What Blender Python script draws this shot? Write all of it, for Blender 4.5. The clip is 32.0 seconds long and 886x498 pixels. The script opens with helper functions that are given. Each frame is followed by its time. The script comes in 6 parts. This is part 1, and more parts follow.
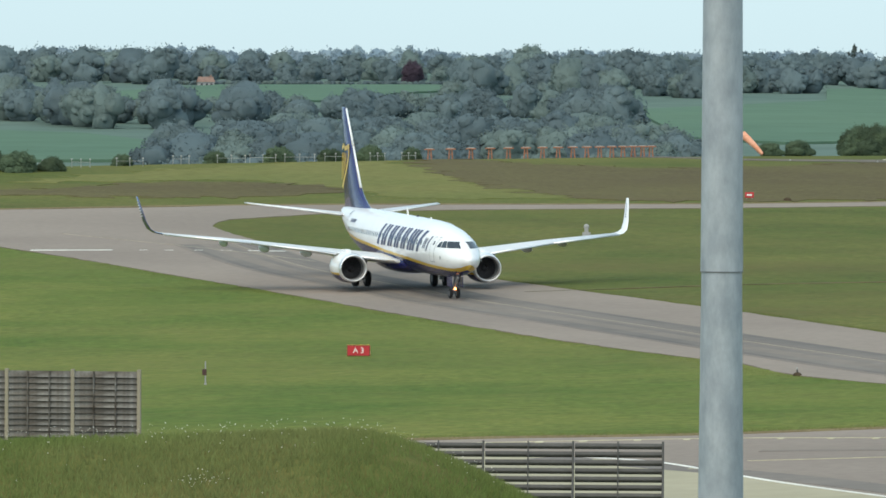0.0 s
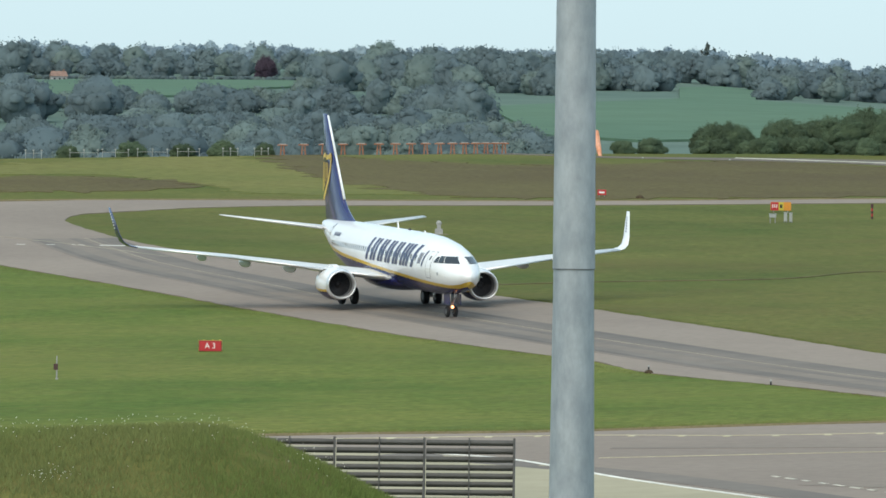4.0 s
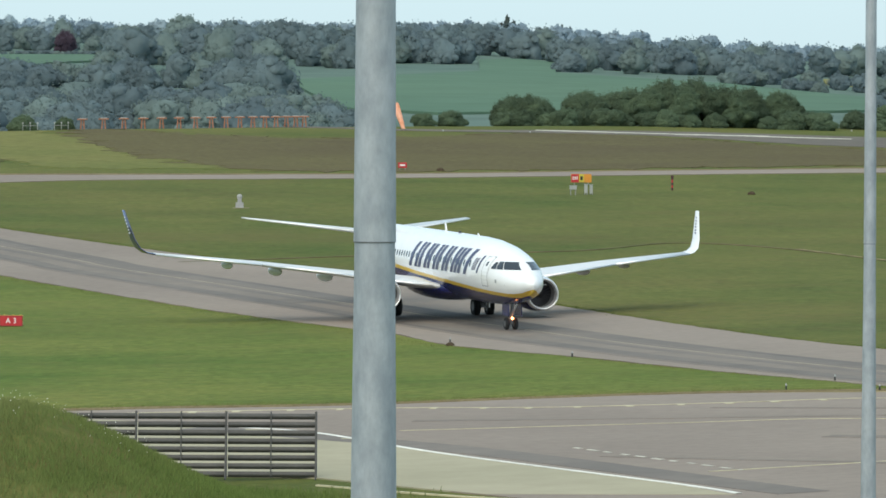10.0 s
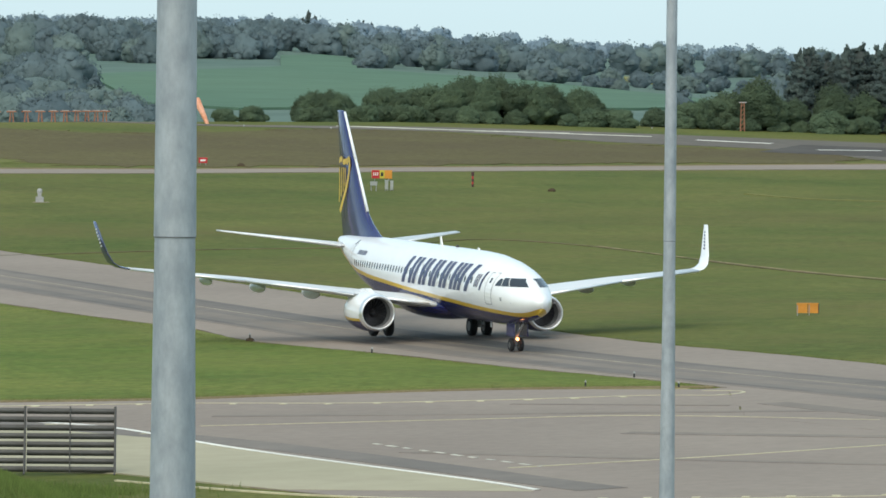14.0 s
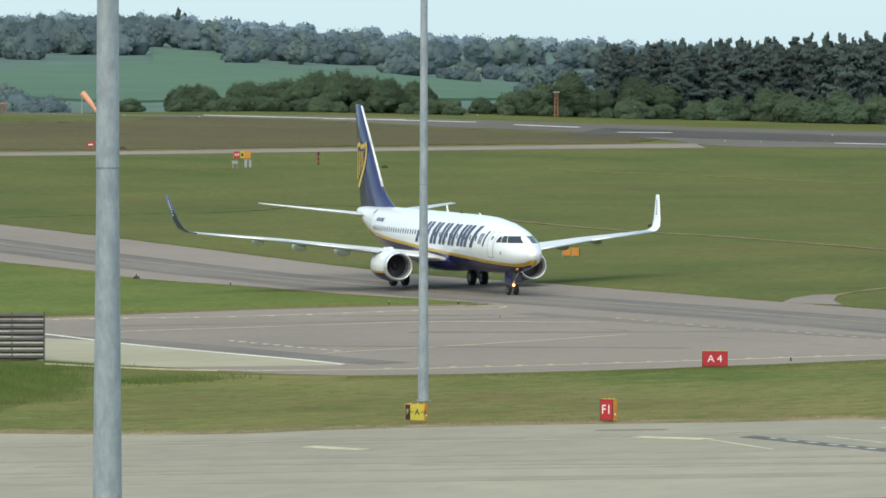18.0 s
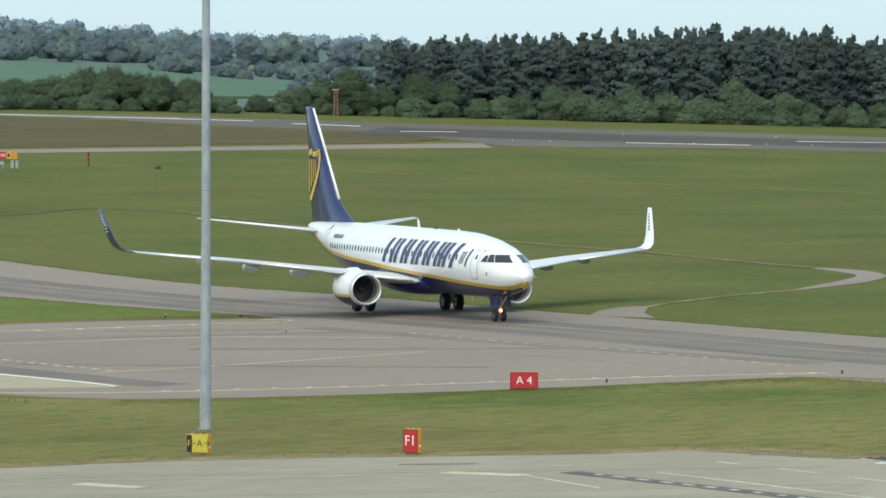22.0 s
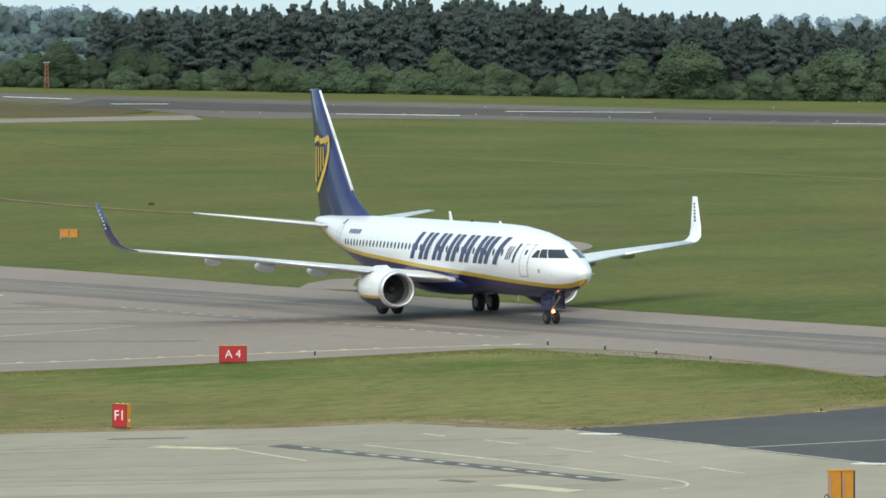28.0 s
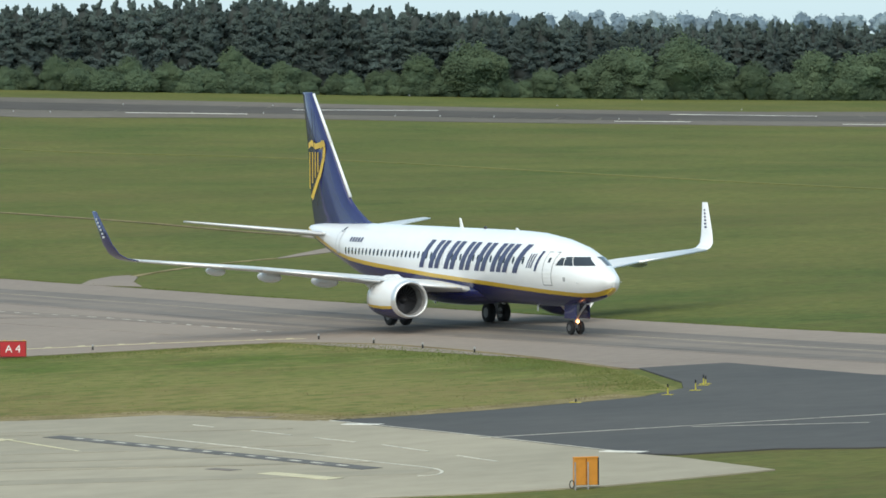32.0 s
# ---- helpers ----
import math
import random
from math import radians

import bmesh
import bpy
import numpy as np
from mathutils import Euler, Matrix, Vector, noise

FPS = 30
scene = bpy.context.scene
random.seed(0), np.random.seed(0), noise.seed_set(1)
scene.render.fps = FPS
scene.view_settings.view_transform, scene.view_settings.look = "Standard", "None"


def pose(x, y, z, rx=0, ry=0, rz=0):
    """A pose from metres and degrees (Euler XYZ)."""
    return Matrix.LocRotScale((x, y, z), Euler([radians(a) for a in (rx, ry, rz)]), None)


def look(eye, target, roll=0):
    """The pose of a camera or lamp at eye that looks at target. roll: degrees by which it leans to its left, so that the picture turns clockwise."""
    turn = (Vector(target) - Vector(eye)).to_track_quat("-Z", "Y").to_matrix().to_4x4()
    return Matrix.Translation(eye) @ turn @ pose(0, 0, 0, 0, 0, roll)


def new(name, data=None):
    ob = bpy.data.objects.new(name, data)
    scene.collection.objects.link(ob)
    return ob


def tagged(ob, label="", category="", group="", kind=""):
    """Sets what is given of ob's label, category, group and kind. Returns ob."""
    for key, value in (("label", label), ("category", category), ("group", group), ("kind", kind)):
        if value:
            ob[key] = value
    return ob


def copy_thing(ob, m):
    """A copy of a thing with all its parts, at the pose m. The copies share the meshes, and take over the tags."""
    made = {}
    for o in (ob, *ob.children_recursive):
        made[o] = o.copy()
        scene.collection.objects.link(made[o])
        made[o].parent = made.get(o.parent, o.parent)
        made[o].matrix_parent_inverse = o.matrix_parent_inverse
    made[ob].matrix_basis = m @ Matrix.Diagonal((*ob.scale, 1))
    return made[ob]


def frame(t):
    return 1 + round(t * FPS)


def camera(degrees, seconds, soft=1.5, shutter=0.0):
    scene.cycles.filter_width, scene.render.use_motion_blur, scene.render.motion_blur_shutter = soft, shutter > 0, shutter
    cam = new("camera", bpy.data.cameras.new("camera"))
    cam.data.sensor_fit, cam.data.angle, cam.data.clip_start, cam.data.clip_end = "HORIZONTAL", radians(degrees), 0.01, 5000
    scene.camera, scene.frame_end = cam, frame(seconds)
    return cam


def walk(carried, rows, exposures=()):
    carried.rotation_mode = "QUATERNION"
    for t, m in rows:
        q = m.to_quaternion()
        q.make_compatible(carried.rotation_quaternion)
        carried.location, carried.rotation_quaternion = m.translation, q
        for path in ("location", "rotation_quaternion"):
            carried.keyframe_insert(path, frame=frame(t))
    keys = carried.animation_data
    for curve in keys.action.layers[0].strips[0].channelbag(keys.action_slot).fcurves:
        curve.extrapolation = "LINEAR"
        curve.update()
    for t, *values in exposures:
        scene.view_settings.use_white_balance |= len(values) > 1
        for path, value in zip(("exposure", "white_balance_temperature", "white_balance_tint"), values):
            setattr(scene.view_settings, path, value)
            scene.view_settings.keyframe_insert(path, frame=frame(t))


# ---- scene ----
import itertools
from mathutils import geometry

# ================= camera =================
cam = camera(8.266, 32.0, 1.62)
# seconds, eye x y z, yaw to the left, pitch up, roll
CAMERA_ROWS = [
    (0, 11.12, 74.01, 0.37, 2.795, -0.787, 0.222),
    (0.5, 11.12, 74.01, 0.37, 2.776, -0.775, 0.058),
    (1, 11.12, 74.01, 0.37, 2.745, -0.720, 0.045),
    (1.5, 11.12, 74.01, 0.37, 2.556, -0.782, 0.180),
    (2, 11.12, 74.01, 0.37, 2.398, -0.871, 0.189),
    (2.5, 11.12, 74.01, 0.37, 2.093, -0.869, 0.236),
    (3, 11.12, 74.01, 0.37, 1.906, -0.787, 0.344),
    (3.5, 11.12, 74.01, 0.37, 1.720, -0.773, 0.495),
    (4, 11.12, 74.01, 0.37, 1.415, -0.814, 0.546),
    (4.5, 11.12, 74.01, 0.37, 1.251, -0.814, 0.445),
    (6.5, 11.12, 74.01, 0.37, 0.653, -1.121, 0.369),
    (7, 11.12, 74.01, 0.37, 0.529, -1.148, 0.291),
    (7.5, 11.12, 74.01, 0.37, 0.358, -1.207, 0.360),
    (8, 11.12, 74.01, 0.37, 0.185, -1.132, 0.418),
    (8.5, 11.12, 74.01, 0.37, -0.105, -0.970, 0.366),
    (9, 11.12, 74.01, 0.37, -0.173, -1.001, 0.446),
    (9.5, 11.12, 74.01, 0.37, -0.337, -0.984, 0.360),
    (10, 11.12, 74.01, 0.37, -0.447, -1.052, 0.281),
    (10.5, 11.12, 74.01, 0.37, -0.718, -1.017, 0.401),
    (11, 11.12, 74.01, 0.37, -1.009, -1.126, 0.503),
    (11.5, 11.12, 74.01, 0.37, -1.261, -1.097, 0.425),
    (12, 11.12, 74.01, 0.37, -1.499, -1.024, 0.322),
    (12.5, 11.12, 74.01, 0.37, -1.696, -1.101, 0.239),
    (13, 11.12, 74.01, 0.37, -1.920, -0.934, 0.387),
    (13.5, 11.12, 74.01, 0.37, -2.102, -0.944, 0.432),
    (14, 11.12, 74.01, 0.37, -2.314, -1.077, 0.578),
    (14.5, 11.12, 74.01, 0.37, -2.493, -1.275, 0.498),
    (15, 11.12, 74.01, 0.37, -2.735, -1.383, 0.566),
    (15.5, 10.76, 62.00, 0.27, -2.835, -1.339, 0.476),
    (16, 10.40, 43.50, 0.18, -2.936, -1.295, 0.386),
    (16.5, 10.04, 25.00, 0.08, -3.036, -1.251, 0.296),
    (17, 9.69, 6.50, -0.01, -3.137, -1.208, 0.206),
    (17.5, 9.33, -12.00, -0.11, -3.237, -1.164, 0.116),
    (18, 9.19, -27.00, -0.25, -3.513, -1.144, 0.131),
    (18.5, 9.23, -30.00, -0.81, -3.863, -0.963, -0.099),
    (19, 8.93, -17.00, 1.18, -4.209, -1.266, -0.117),
    (19.5, 9.73, -1.50, 0.17, -4.446, -1.173, 0.492),
    (20, 10.11, 0.56, -0.16, -4.657, -1.144, 0.405),
    (20.5, 10.14, 0.85, -0.17, -4.850, -1.173, 0.473),
    (21, 10.18, 1.14, -0.17, -5.232, -1.187, 0.201),
    (21.5, 10.23, 1.37, -0.18, -5.508, -1.179, 0.132),
    (22, 10.28, 1.53, -0.19, -5.665, -1.154, 0.129),
    (22.5, 10.23, -3.51, -0.17, -5.850, -1.071, 0.104),
    (23, 10.25, -3.37, -0.18, -5.883, -1.103, -0.091),
    (23.5, 10.26, -3.17, -0.18, -6.050, -1.102, -0.093),
    (24, 10.27, -2.92, -0.19, -6.330, -1.024, -0.170),
    (24.5, 10.26, -2.63, -0.19, -6.582, -1.043, -0.255),
    (26.5, 10.25, -1.05, 0.02, -7.541, -1.268, -0.096),
    (27, 10.26, -1.07, 0.07, -7.893, -1.309, -0.122),
    (27.5, 10.27, -1.13, 0.11, -8.056, -1.387, -0.124),
    (28, 10.28, -1.19, 0.16, -8.336, -1.453, -0.230),
    (28.5, 10.30, -1.21, 0.22, -8.617, -1.443, 0.000),
    (29, 10.33, -1.15, 0.29, -8.856, -1.439, 0.046),
    (29.5, 10.36, -1.03, 0.38, -9.170, -1.457, -0.085),
    (30, 10.38, -0.87, 0.46, -9.479, -1.458, -0.362),
    (30.5, 10.40, -0.69, 0.51, -9.657, -1.498, -0.332),
    (31, 10.42, -0.53, 0.53, -9.917, -1.525, -0.306),
    (31.5, 10.26, -5.96, 0.60, -10.157, -1.554, -0.163),
    (32, 10.20, -11.06, 0.48, -10.202, -1.502, -0.324)
]


def camera_pose(x, y, z, yaw, pitch, roll):
    a, p = radians(yaw), radians(pitch)
    ahead = Vector((-math.sin(a) * math.cos(p), math.cos(a) * math.cos(p), math.sin(p)))
    return look((x, y, z), Vector((x, y, z)) + ahead * 100, roll)


walk(cam, [(r[0], camera_pose(*r[1:])) for r in CAMERA_ROWS])

# ================= sky and sun =================
SUN_ELEVATION, SUN_AZIMUTH = 52.0, 205.0     # degrees; azimuth clockwise from +y
world = bpy.data.worlds.new("sky")
scene.world = world
world.use_nodes = True
wn = world.node_tree.nodes
sky = wn.new("ShaderNodeTexSky")
sky.sky_type = "NISHITA"
sky.sun_disc = False
sky.sun_elevation, sky.sun_rotation = radians(SUN_ELEVATION), radians(SUN_AZIMUTH)
sky.air_density, sky.dust_density, sky.ozone_density = 1.0, 0.8, 1.5
# a thin even veil of high cloud before the blue
veil = wn.new("ShaderNodeMix")
veil.data_type = "RGBA"
veil.inputs["Factor"].default_value = 0.82
veil.inputs["B"].default_value = (2.0, 2.9, 3.4, 1)
world.node_tree.links.new(sky.outputs["Color"], veil.inputs["A"])
world.node_tree.links.new(veil.outputs["Result"], wn["Background"].inputs["Color"])
wn["Background"].inputs["Strength"].default_value = 0.15
sun_data = bpy.data.lights.new("sun", "SUN")
sun_data.energy, sun_data.angle, sun_data.color = 1.75, radians(85.0), (1.0, 0.89, 0.70)
sun = new("sun", sun_data)
se, sa = radians(SUN_ELEVATION), radians(SUN_AZIMUTH)
sun_from = Vector((math.sin(sa) * math.cos(se), math.cos(sa) * math.cos(se), math.sin(se)))
sun.matrix_world = look(sun_from * 200, (0, 0, 0))
scene.view_settings.exposure = 0.75


# ================= materials =================
def material(name, colour, rough=0.6, metal=0.0, vary=0.25, scale=3.0, second=None, coarse=None, bump=0.0, island=False,
             random_object=0.0, coat=0.0, stretch=None):
    """Base colour with a fine and a coarse variation, in object metres."""
    m = bpy.data.materials.new(name)
    m.use_nodes = True
    n, l = m.node_tree.nodes, m.node_tree.links
    b = n["Principled BSDF"]
    b.inputs["Roughness"].default_value, b.inputs["Metallic"].default_value = rough, metal
    b.inputs["Coat Weight"].default_value = coat
    if rough >= 0.9:
        b.inputs["Specular IOR Level"].default_value = 0.08
    co = n.new("ShaderNodeTexCoord")
    src = co.outputs["Object"]
    if stretch:
        mp = n.new("ShaderNodeMapping")
        mp.inputs["Scale"].default_value = stretch
        l.new(src, mp.inputs["Vector"])
        src = mp.outputs["Vector"]
    fine = n.new("ShaderNodeTexNoise")
    fine.inputs["Scale"].default_value, fine.inputs["Detail"].default_value, fine.inputs["Roughness"].default_value = scale, 6, 0.65
    l.new(src, fine.inputs["Vector"])
    wide = n.new("ShaderNodeTexNoise")
    wide.inputs["Scale"].default_value, wide.inputs["Detail"].default_value = coarse or scale / 9, 3
    l.new(src, wide.inputs["Vector"])
    mix = n.new("ShaderNodeMix")
    mix.data_type = "RGBA"
    c1 = Vector(colour)
    c2 = Vector(second) if second else c1 * (1 + vary)
    mix.inputs["A"].default_value, mix.inputs["B"].default_value = (*c1, 1), (*c2, 1)
    ramp = n.new("ShaderNodeMapRange")
    ramp.inputs["From Min"].default_value, ramp.inputs["From Max"].default_value = 0.35, 0.65
    l.new(wide.outputs["Fac"], ramp.inputs["Value"])
    l.new(ramp.outputs["Result"], mix.inputs["Factor"])
    hsv = n.new("ShaderNodeHueSaturation")
    l.new(mix.outputs["Result"], hsv.inputs["Color"])
    val = n.new("ShaderNodeMapRange")
    val.inputs["From Min"].default_value, val.inputs["From Max"].default_value = 0.3, 0.7
    val.inputs["To Min"].default_value, val.inputs["To Max"].default_value = 1 - vary, 1 + vary
    l.new(fine.outputs["Fac"], val.inputs["Value"])
    out = val.outputs["Result"]
    if island or random_object:
        r = n.new("ShaderNodeNewGeometry").outputs["Random Per Island"] if island else n.new("ShaderNodeObjectInfo").outputs["Random"]
        amp = random_object or 0.3
        rr = n.new("ShaderNodeMapRange")
        rr.inputs["To Min"].default_value, rr.inputs["To Max"].default_value = 1 - amp, 1 + amp
        l.new(r, rr.inputs["Value"])
        mul = n.new("ShaderNodeMath")
        mul.operation = "MULTIPLY"
        l.new(out, mul.inputs[0])
        l.new(rr.outputs["Result"], mul.inputs[1])
        out = mul.outputs["Value"]
    l.new(out, hsv.inputs["Value"])
    l.new(hsv.outputs["Color"], b.inputs["Base Color"])
    if bump:
        bn = n.new("ShaderNodeBump")
        bn.inputs["Strength"].default_value, bn.inputs["Distance"].default_value = 0.6, bump
        l.new(fine.outputs["Fac"], bn.inputs["Height"])
        l.new(bn.outputs["Normal"], b.inputs["Normal"])
    return m


def lamp_material(name, colour, strength):
    m = bpy.data.materials.new(name)
    m.use_nodes = True
    b = m.node_tree.nodes["Principled BSDF"]
    b.inputs["Base Color"].default_value = (*colour, 1)
    b.inputs["Emission Color"].default_value = (*colour, 1)
    b.inputs["Emission Strength"].default_value = strength
    return m


def patchy_grass(name, green, pale, brown, amount_of=1.0):
    """Grass of two greens with brown and straw patches that lie in long drifts."""
    m = material(name, green, 0.95, vary=0.34, scale=1.6, second=pale, coarse=0.06, bump=0.12)
    n, l = m.node_tree.nodes, m.node_tree.links
    b = n["Principled BSDF"]
    old = b.inputs["Base Color"].links[0].from_socket
    co = n.new("ShaderNodeTexCoord")
    last = old
    for k, (sx, sy, lo, hi, colour, amount) in enumerate(((0.010, 0.022, 0.45, 0.72, brown, 0.42), (0.035, 0.06, 0.44, 0.72, pale, 0.42), (0.16, 0.22, 0.48, 0.75, brown, 0.30), (0.42, 0.6, 0.48, 0.68, pale, 0.40), (0.9, 1.2, 0.50, 0.70, green, 0.5))):
        mp = n.new("ShaderNodeMapping")
        mp.inputs["Scale"].default_value = (sx, sy, 1)
        mp.inputs["Location"].default_value = (3.7 * k, 1.3 * k, 0)
        l.new(co.outputs["Object"], mp.inputs["Vector"])
        t = n.new("ShaderNodeTexNoise")
        t.inputs["Scale"].default_value, t.inputs["Detail"].default_value = 1.0, 4
        l.new(mp.outputs["Vector"], t.inputs["Vector"])
        r = n.new("ShaderNodeMapRange")
        r.inputs["From Min"].default_value, r.inputs["From Max"].default_value, r.inputs["To Max"].default_value = lo, hi, min(0.9, amount * amount_of)
        l.new(t.outputs["Fac"], r.inputs["Value"])
        mx = n.new("ShaderNodeMix")
        mx.data_type = "RGBA"
        mx.inputs["B"].default_value = (*colour, 1)
        l.new(r.outputs["Result"], mx.inputs["Factor"])
        l.new(last, mx.inputs["A"])
        last = mx.outputs["Result"]
    l.new(last, b.inputs["Base Color"])
    return m


GRASS = patchy_grass("meadow_grass", (0.070, 0.098, 0.026), (0.126, 0.132, 0.040), (0.122, 0.098, 0.042), 1.3)
LUSH = patchy_grass("lush_meadow_grass", (0.078, 0.124, 0.027), (0.150, 0.168, 0.044), (0.130, 0.122, 0.046))
ROUGH_GRASS = patchy_grass("brown_seeding_grass", (0.096, 0.080, 0.042), (0.118, 0.104, 0.048), (0.082, 0.066, 0.042))
PALE_GRASS = material("pale_dry_grass", (0.158, 0.156, 0.054), 0.95, vary=0.2, scale=0.8, second=(0.130, 0.142, 0.046), coarse=0.05, bump=0.15)
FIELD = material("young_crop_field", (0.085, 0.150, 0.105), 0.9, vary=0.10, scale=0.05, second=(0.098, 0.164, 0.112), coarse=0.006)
# distance haze is mixed into this blue-green base colour
HAZED_PASTURE = material("hazed_hill_pasture", (0.095, 0.145, 0.125), 0.9, vary=0.15, scale=0.05, second=(0.110, 0.160, 0.135), coarse=0.008)
CORN_FIELD = material("ripening_field", (0.21, 0.20, 0.075), 0.9, vary=0.12, scale=0.05, coarse=0.006)
ASPHALT = material("worn_taxiway_asphalt", (0.206, 0.167, 0.137), 0.88, vary=0.10, scale=1.4, second=(0.242, 0.198, 0.162), coarse=0.05, bump=0.01)
RUBBER = material("tyre_darkened_asphalt", (0.122, 0.106, 0.092), 0.85, vary=0.14, scale=0.5, second=(0.168, 0.143, 0.121), coarse=0.06, bump=0.01)
RUBBER_DARK = material("tyre_blackened_asphalt", (0.100, 0.088, 0.078), 0.85, vary=0.16, scale=0.5, second=(0.145, 0.124, 0.106), coarse=0.07, bump=0.01)
DARK_ASPHALT = material("new_dark_asphalt", (0.047, 0.046, 0.045), 0.88, vary=0.14, scale=0.7, second=(0.064, 0.061, 0.058), coarse=0.08, bump=0.01)
VERGE = patchy_grass("dry_verge_grass", (0.084, 0.116, 0.026), (0.190, 0.180, 0.064), (0.150, 0.104, 0.050), 1.6)
STRAW_EDGE = material("bleached_grass_edge", (0.27, 0.22, 0.125), 0.95, vary=0.3, scale=1.2, second=(0.17, 0.145, 0.070), coarse=0.25, bump=0.05)
EARTH_PATH = material("bare_brown_path", (0.145, 0.112, 0.066), 0.95, vary=0.3, scale=0.6, second=(0.10, 0.10, 0.045), coarse=0.12)
RUBBER_BLACK = material("worn_black_paint", (0.085, 0.083, 0.080), 0.85, vary=0.2, scale=0.8, second=(0.11, 0.106, 0.10), coarse=0.2)
RUNWAY = material("grooved_runway_asphalt", (0.126, 0.115, 0.101), 0.9, vary=0.15, scale=0.5, second=(0.150, 0.137, 0.120), coarse=0.02)
RUNWAY_WORN = material("rubbered_runway", (0.080, 0.075, 0.070), 0.9, vary=0.15, scale=0.3, second=(0.104, 0.097, 0.089), coarse=0.02)
CONCRETE = material("pale_concrete", (0.262, 0.236, 0.174), 0.88, vary=0.10, scale=0.5, second=(0.318, 0.285, 0.212), coarse=0.05, bump=0.01)
JOINT = material("filled_slab_joint", (0.236, 0.213, 0.164), 0.9, vary=0.15, scale=1.0)
BEIGE = material("beige_concrete", (0.30, 0.275, 0.185), 0.88, vary=0.08, scale=0.5, second=(0.345, 0.312, 0.215), coarse=0.06)
STAIN = material("stained_asphalt", (0.168, 0.140, 0.116), 0.88, vary=0.12, scale=0.6, second=(0.196, 0.163, 0.134), coarse=0.08)
CONCRETE_WORN = material("worn_concrete_band", (0.285, 0.258, 0.196), 0.88, vary=0.12, scale=0.4, second=(0.250, 0.226, 0.168), coarse=0.07)
FADED_WHITE = material("faded_white_paint", (0.42, 0.40, 0.34), 0.75, vary=0.3, scale=1.5)
FADED_YELLOW = material("faded_yellow_paint", (0.27, 0.235, 0.17), 0.75, vary=0.3, scale=1.5)
LANE_GREY = material("lightly_rubbered_asphalt", (0.160, 0.135, 0.112), 0.87, vary=0.12, scale=0.6, second=(0.188, 0.157, 0.130), coarse=0.08)
WHITE_LINE = material("worn_white_paint", (0.60, 0.59, 0.54), 0.7, vary=0.2, scale=1.5)
YELLOW_LINE = material("worn_yellow_paint", (0.44, 0.40, 0.26), 0.7, vary=0.2, scale=1.5)

# ================= helpers =================
def mesh_object(name, verts, faces, mat, parent=None, label="", smooth=False):
    me = bpy.data.meshes.new(name)
    me.from_pydata([tuple(v) for v in verts], [], [tuple(f) for f in faces])
    for k in (mat if isinstance(mat, (list, tuple)) else [mat]):
        me.materials.append(k)
    if smooth:
        me.polygons.foreach_set("use_smooth", [True] * len(me.polygons))
    ob = new(name, me)
    if parent:
        ob.parent = parent
    if label:
        ob["label"] = label
    return ob


def part(name, bm, mat, parent, label="", smooth=False):
    """Link a bmesh as one mesh object under a thing or a part."""
    me = bpy.data.meshes.new(name)
    bmesh.ops.recalc_face_normals(bm, faces=bm.faces[:])
    bm.to_mesh(me)
    bm.free()
    for k in (mat if isinstance(mat, (list, tuple)) else [mat]):
        me.materials.append(k)
    if smooth:
        me.polygons.foreach_set("use_smooth", [True] * len(me.polygons))
    ob = new(name, me)
    if parent:
        ob.parent = parent
    if label:
        ob["label"] = label
    return ob


def thing(name, m, label, category, group="", kind=""):
    ob = new(name)
    ob.matrix_world = m
    ob.empty_display_size = 0.2
    return tagged(ob, label, category, group, kind)


def box_bm(sx, sy, sz, at=(0, 0, 0), bevel=0.0, bm=None, rot=None):
    bm = bm or bmesh.new()
    m = Matrix.Translation(at) @ (rot or Matrix.Identity(4)) @ Matrix.Diagonal((sx, sy, sz, 1))
    r = bmesh.ops.create_cube(bm, size=1.0, matrix=m)
    if bevel:
        es = list({e for v in r["verts"] for e in v.link_edges})
        bmesh.ops.bevel(bm, geom=es, offset=bevel, segments=2, affect="EDGES", profile=0.7)
    return bm


def tube_bm(p0, p1, r0, r1=None, n=16, bm=None, caps=True):
    bm = bm or bmesh.new()
    p0, p1 = Vector(p0), Vector(p1)
    r1 = r0 if r1 is None else r1
    q = (p1 - p0).to_track_quat("Z", "Y").to_matrix().to_4x4()
    bmesh.ops.create_cone(bm, cap_ends=caps, segments=n, radius1=r0, radius2=r1, depth=(p1 - p0).length,
                          matrix=Matrix.Translation((p0 + p1) / 2) @ q)
    return bm


def soft_clamp(v, a, b, w):
    if v > b:
        return b + w * math.tanh((v - b) / w)
    if v < a:
        return a + w * math.tanh((v - a) / w)
    return v


def terrain(x, y):
    """Height of the land: the airfield's gentle dip, its brow, the valley and the hillside beyond, and the grass bank."""
    yb = min(max(708 + 0.65 * x, 630), 745)
    X, Y = soft_clamp(x / 100, -0.9, 1.4, 0.5), soft_clamp((min(y, yb) - 400) / 100, -2.4, 2.8, 1.0)
    z = -11.92 + 2.344 * X + 3.083 * Y + 0.389 * Y * Y - 1.352 * X * Y
    s = min(max((9.0 - x) / 13.0, 0), 1)
    z += 4.9 * s * s * (3 - 2 * s) * math.exp(-((y - 304) / 10.0) ** 2)
    w = min(max((y - yb) / 240.0, 0), 1)
    w = w * w * (3 - 2 * w)
    slope = 0.0325 - 0.0058 * min(max((x - 40) / 120, 0), 1) - 0.0060 * min(max((x - 190) / 130, 0), 1)
    return z * (1 - w) + w * (-6 + slope * (min(max(y, 1020), 2330) - 1020) - 0.03 * max(0, y - 2480))


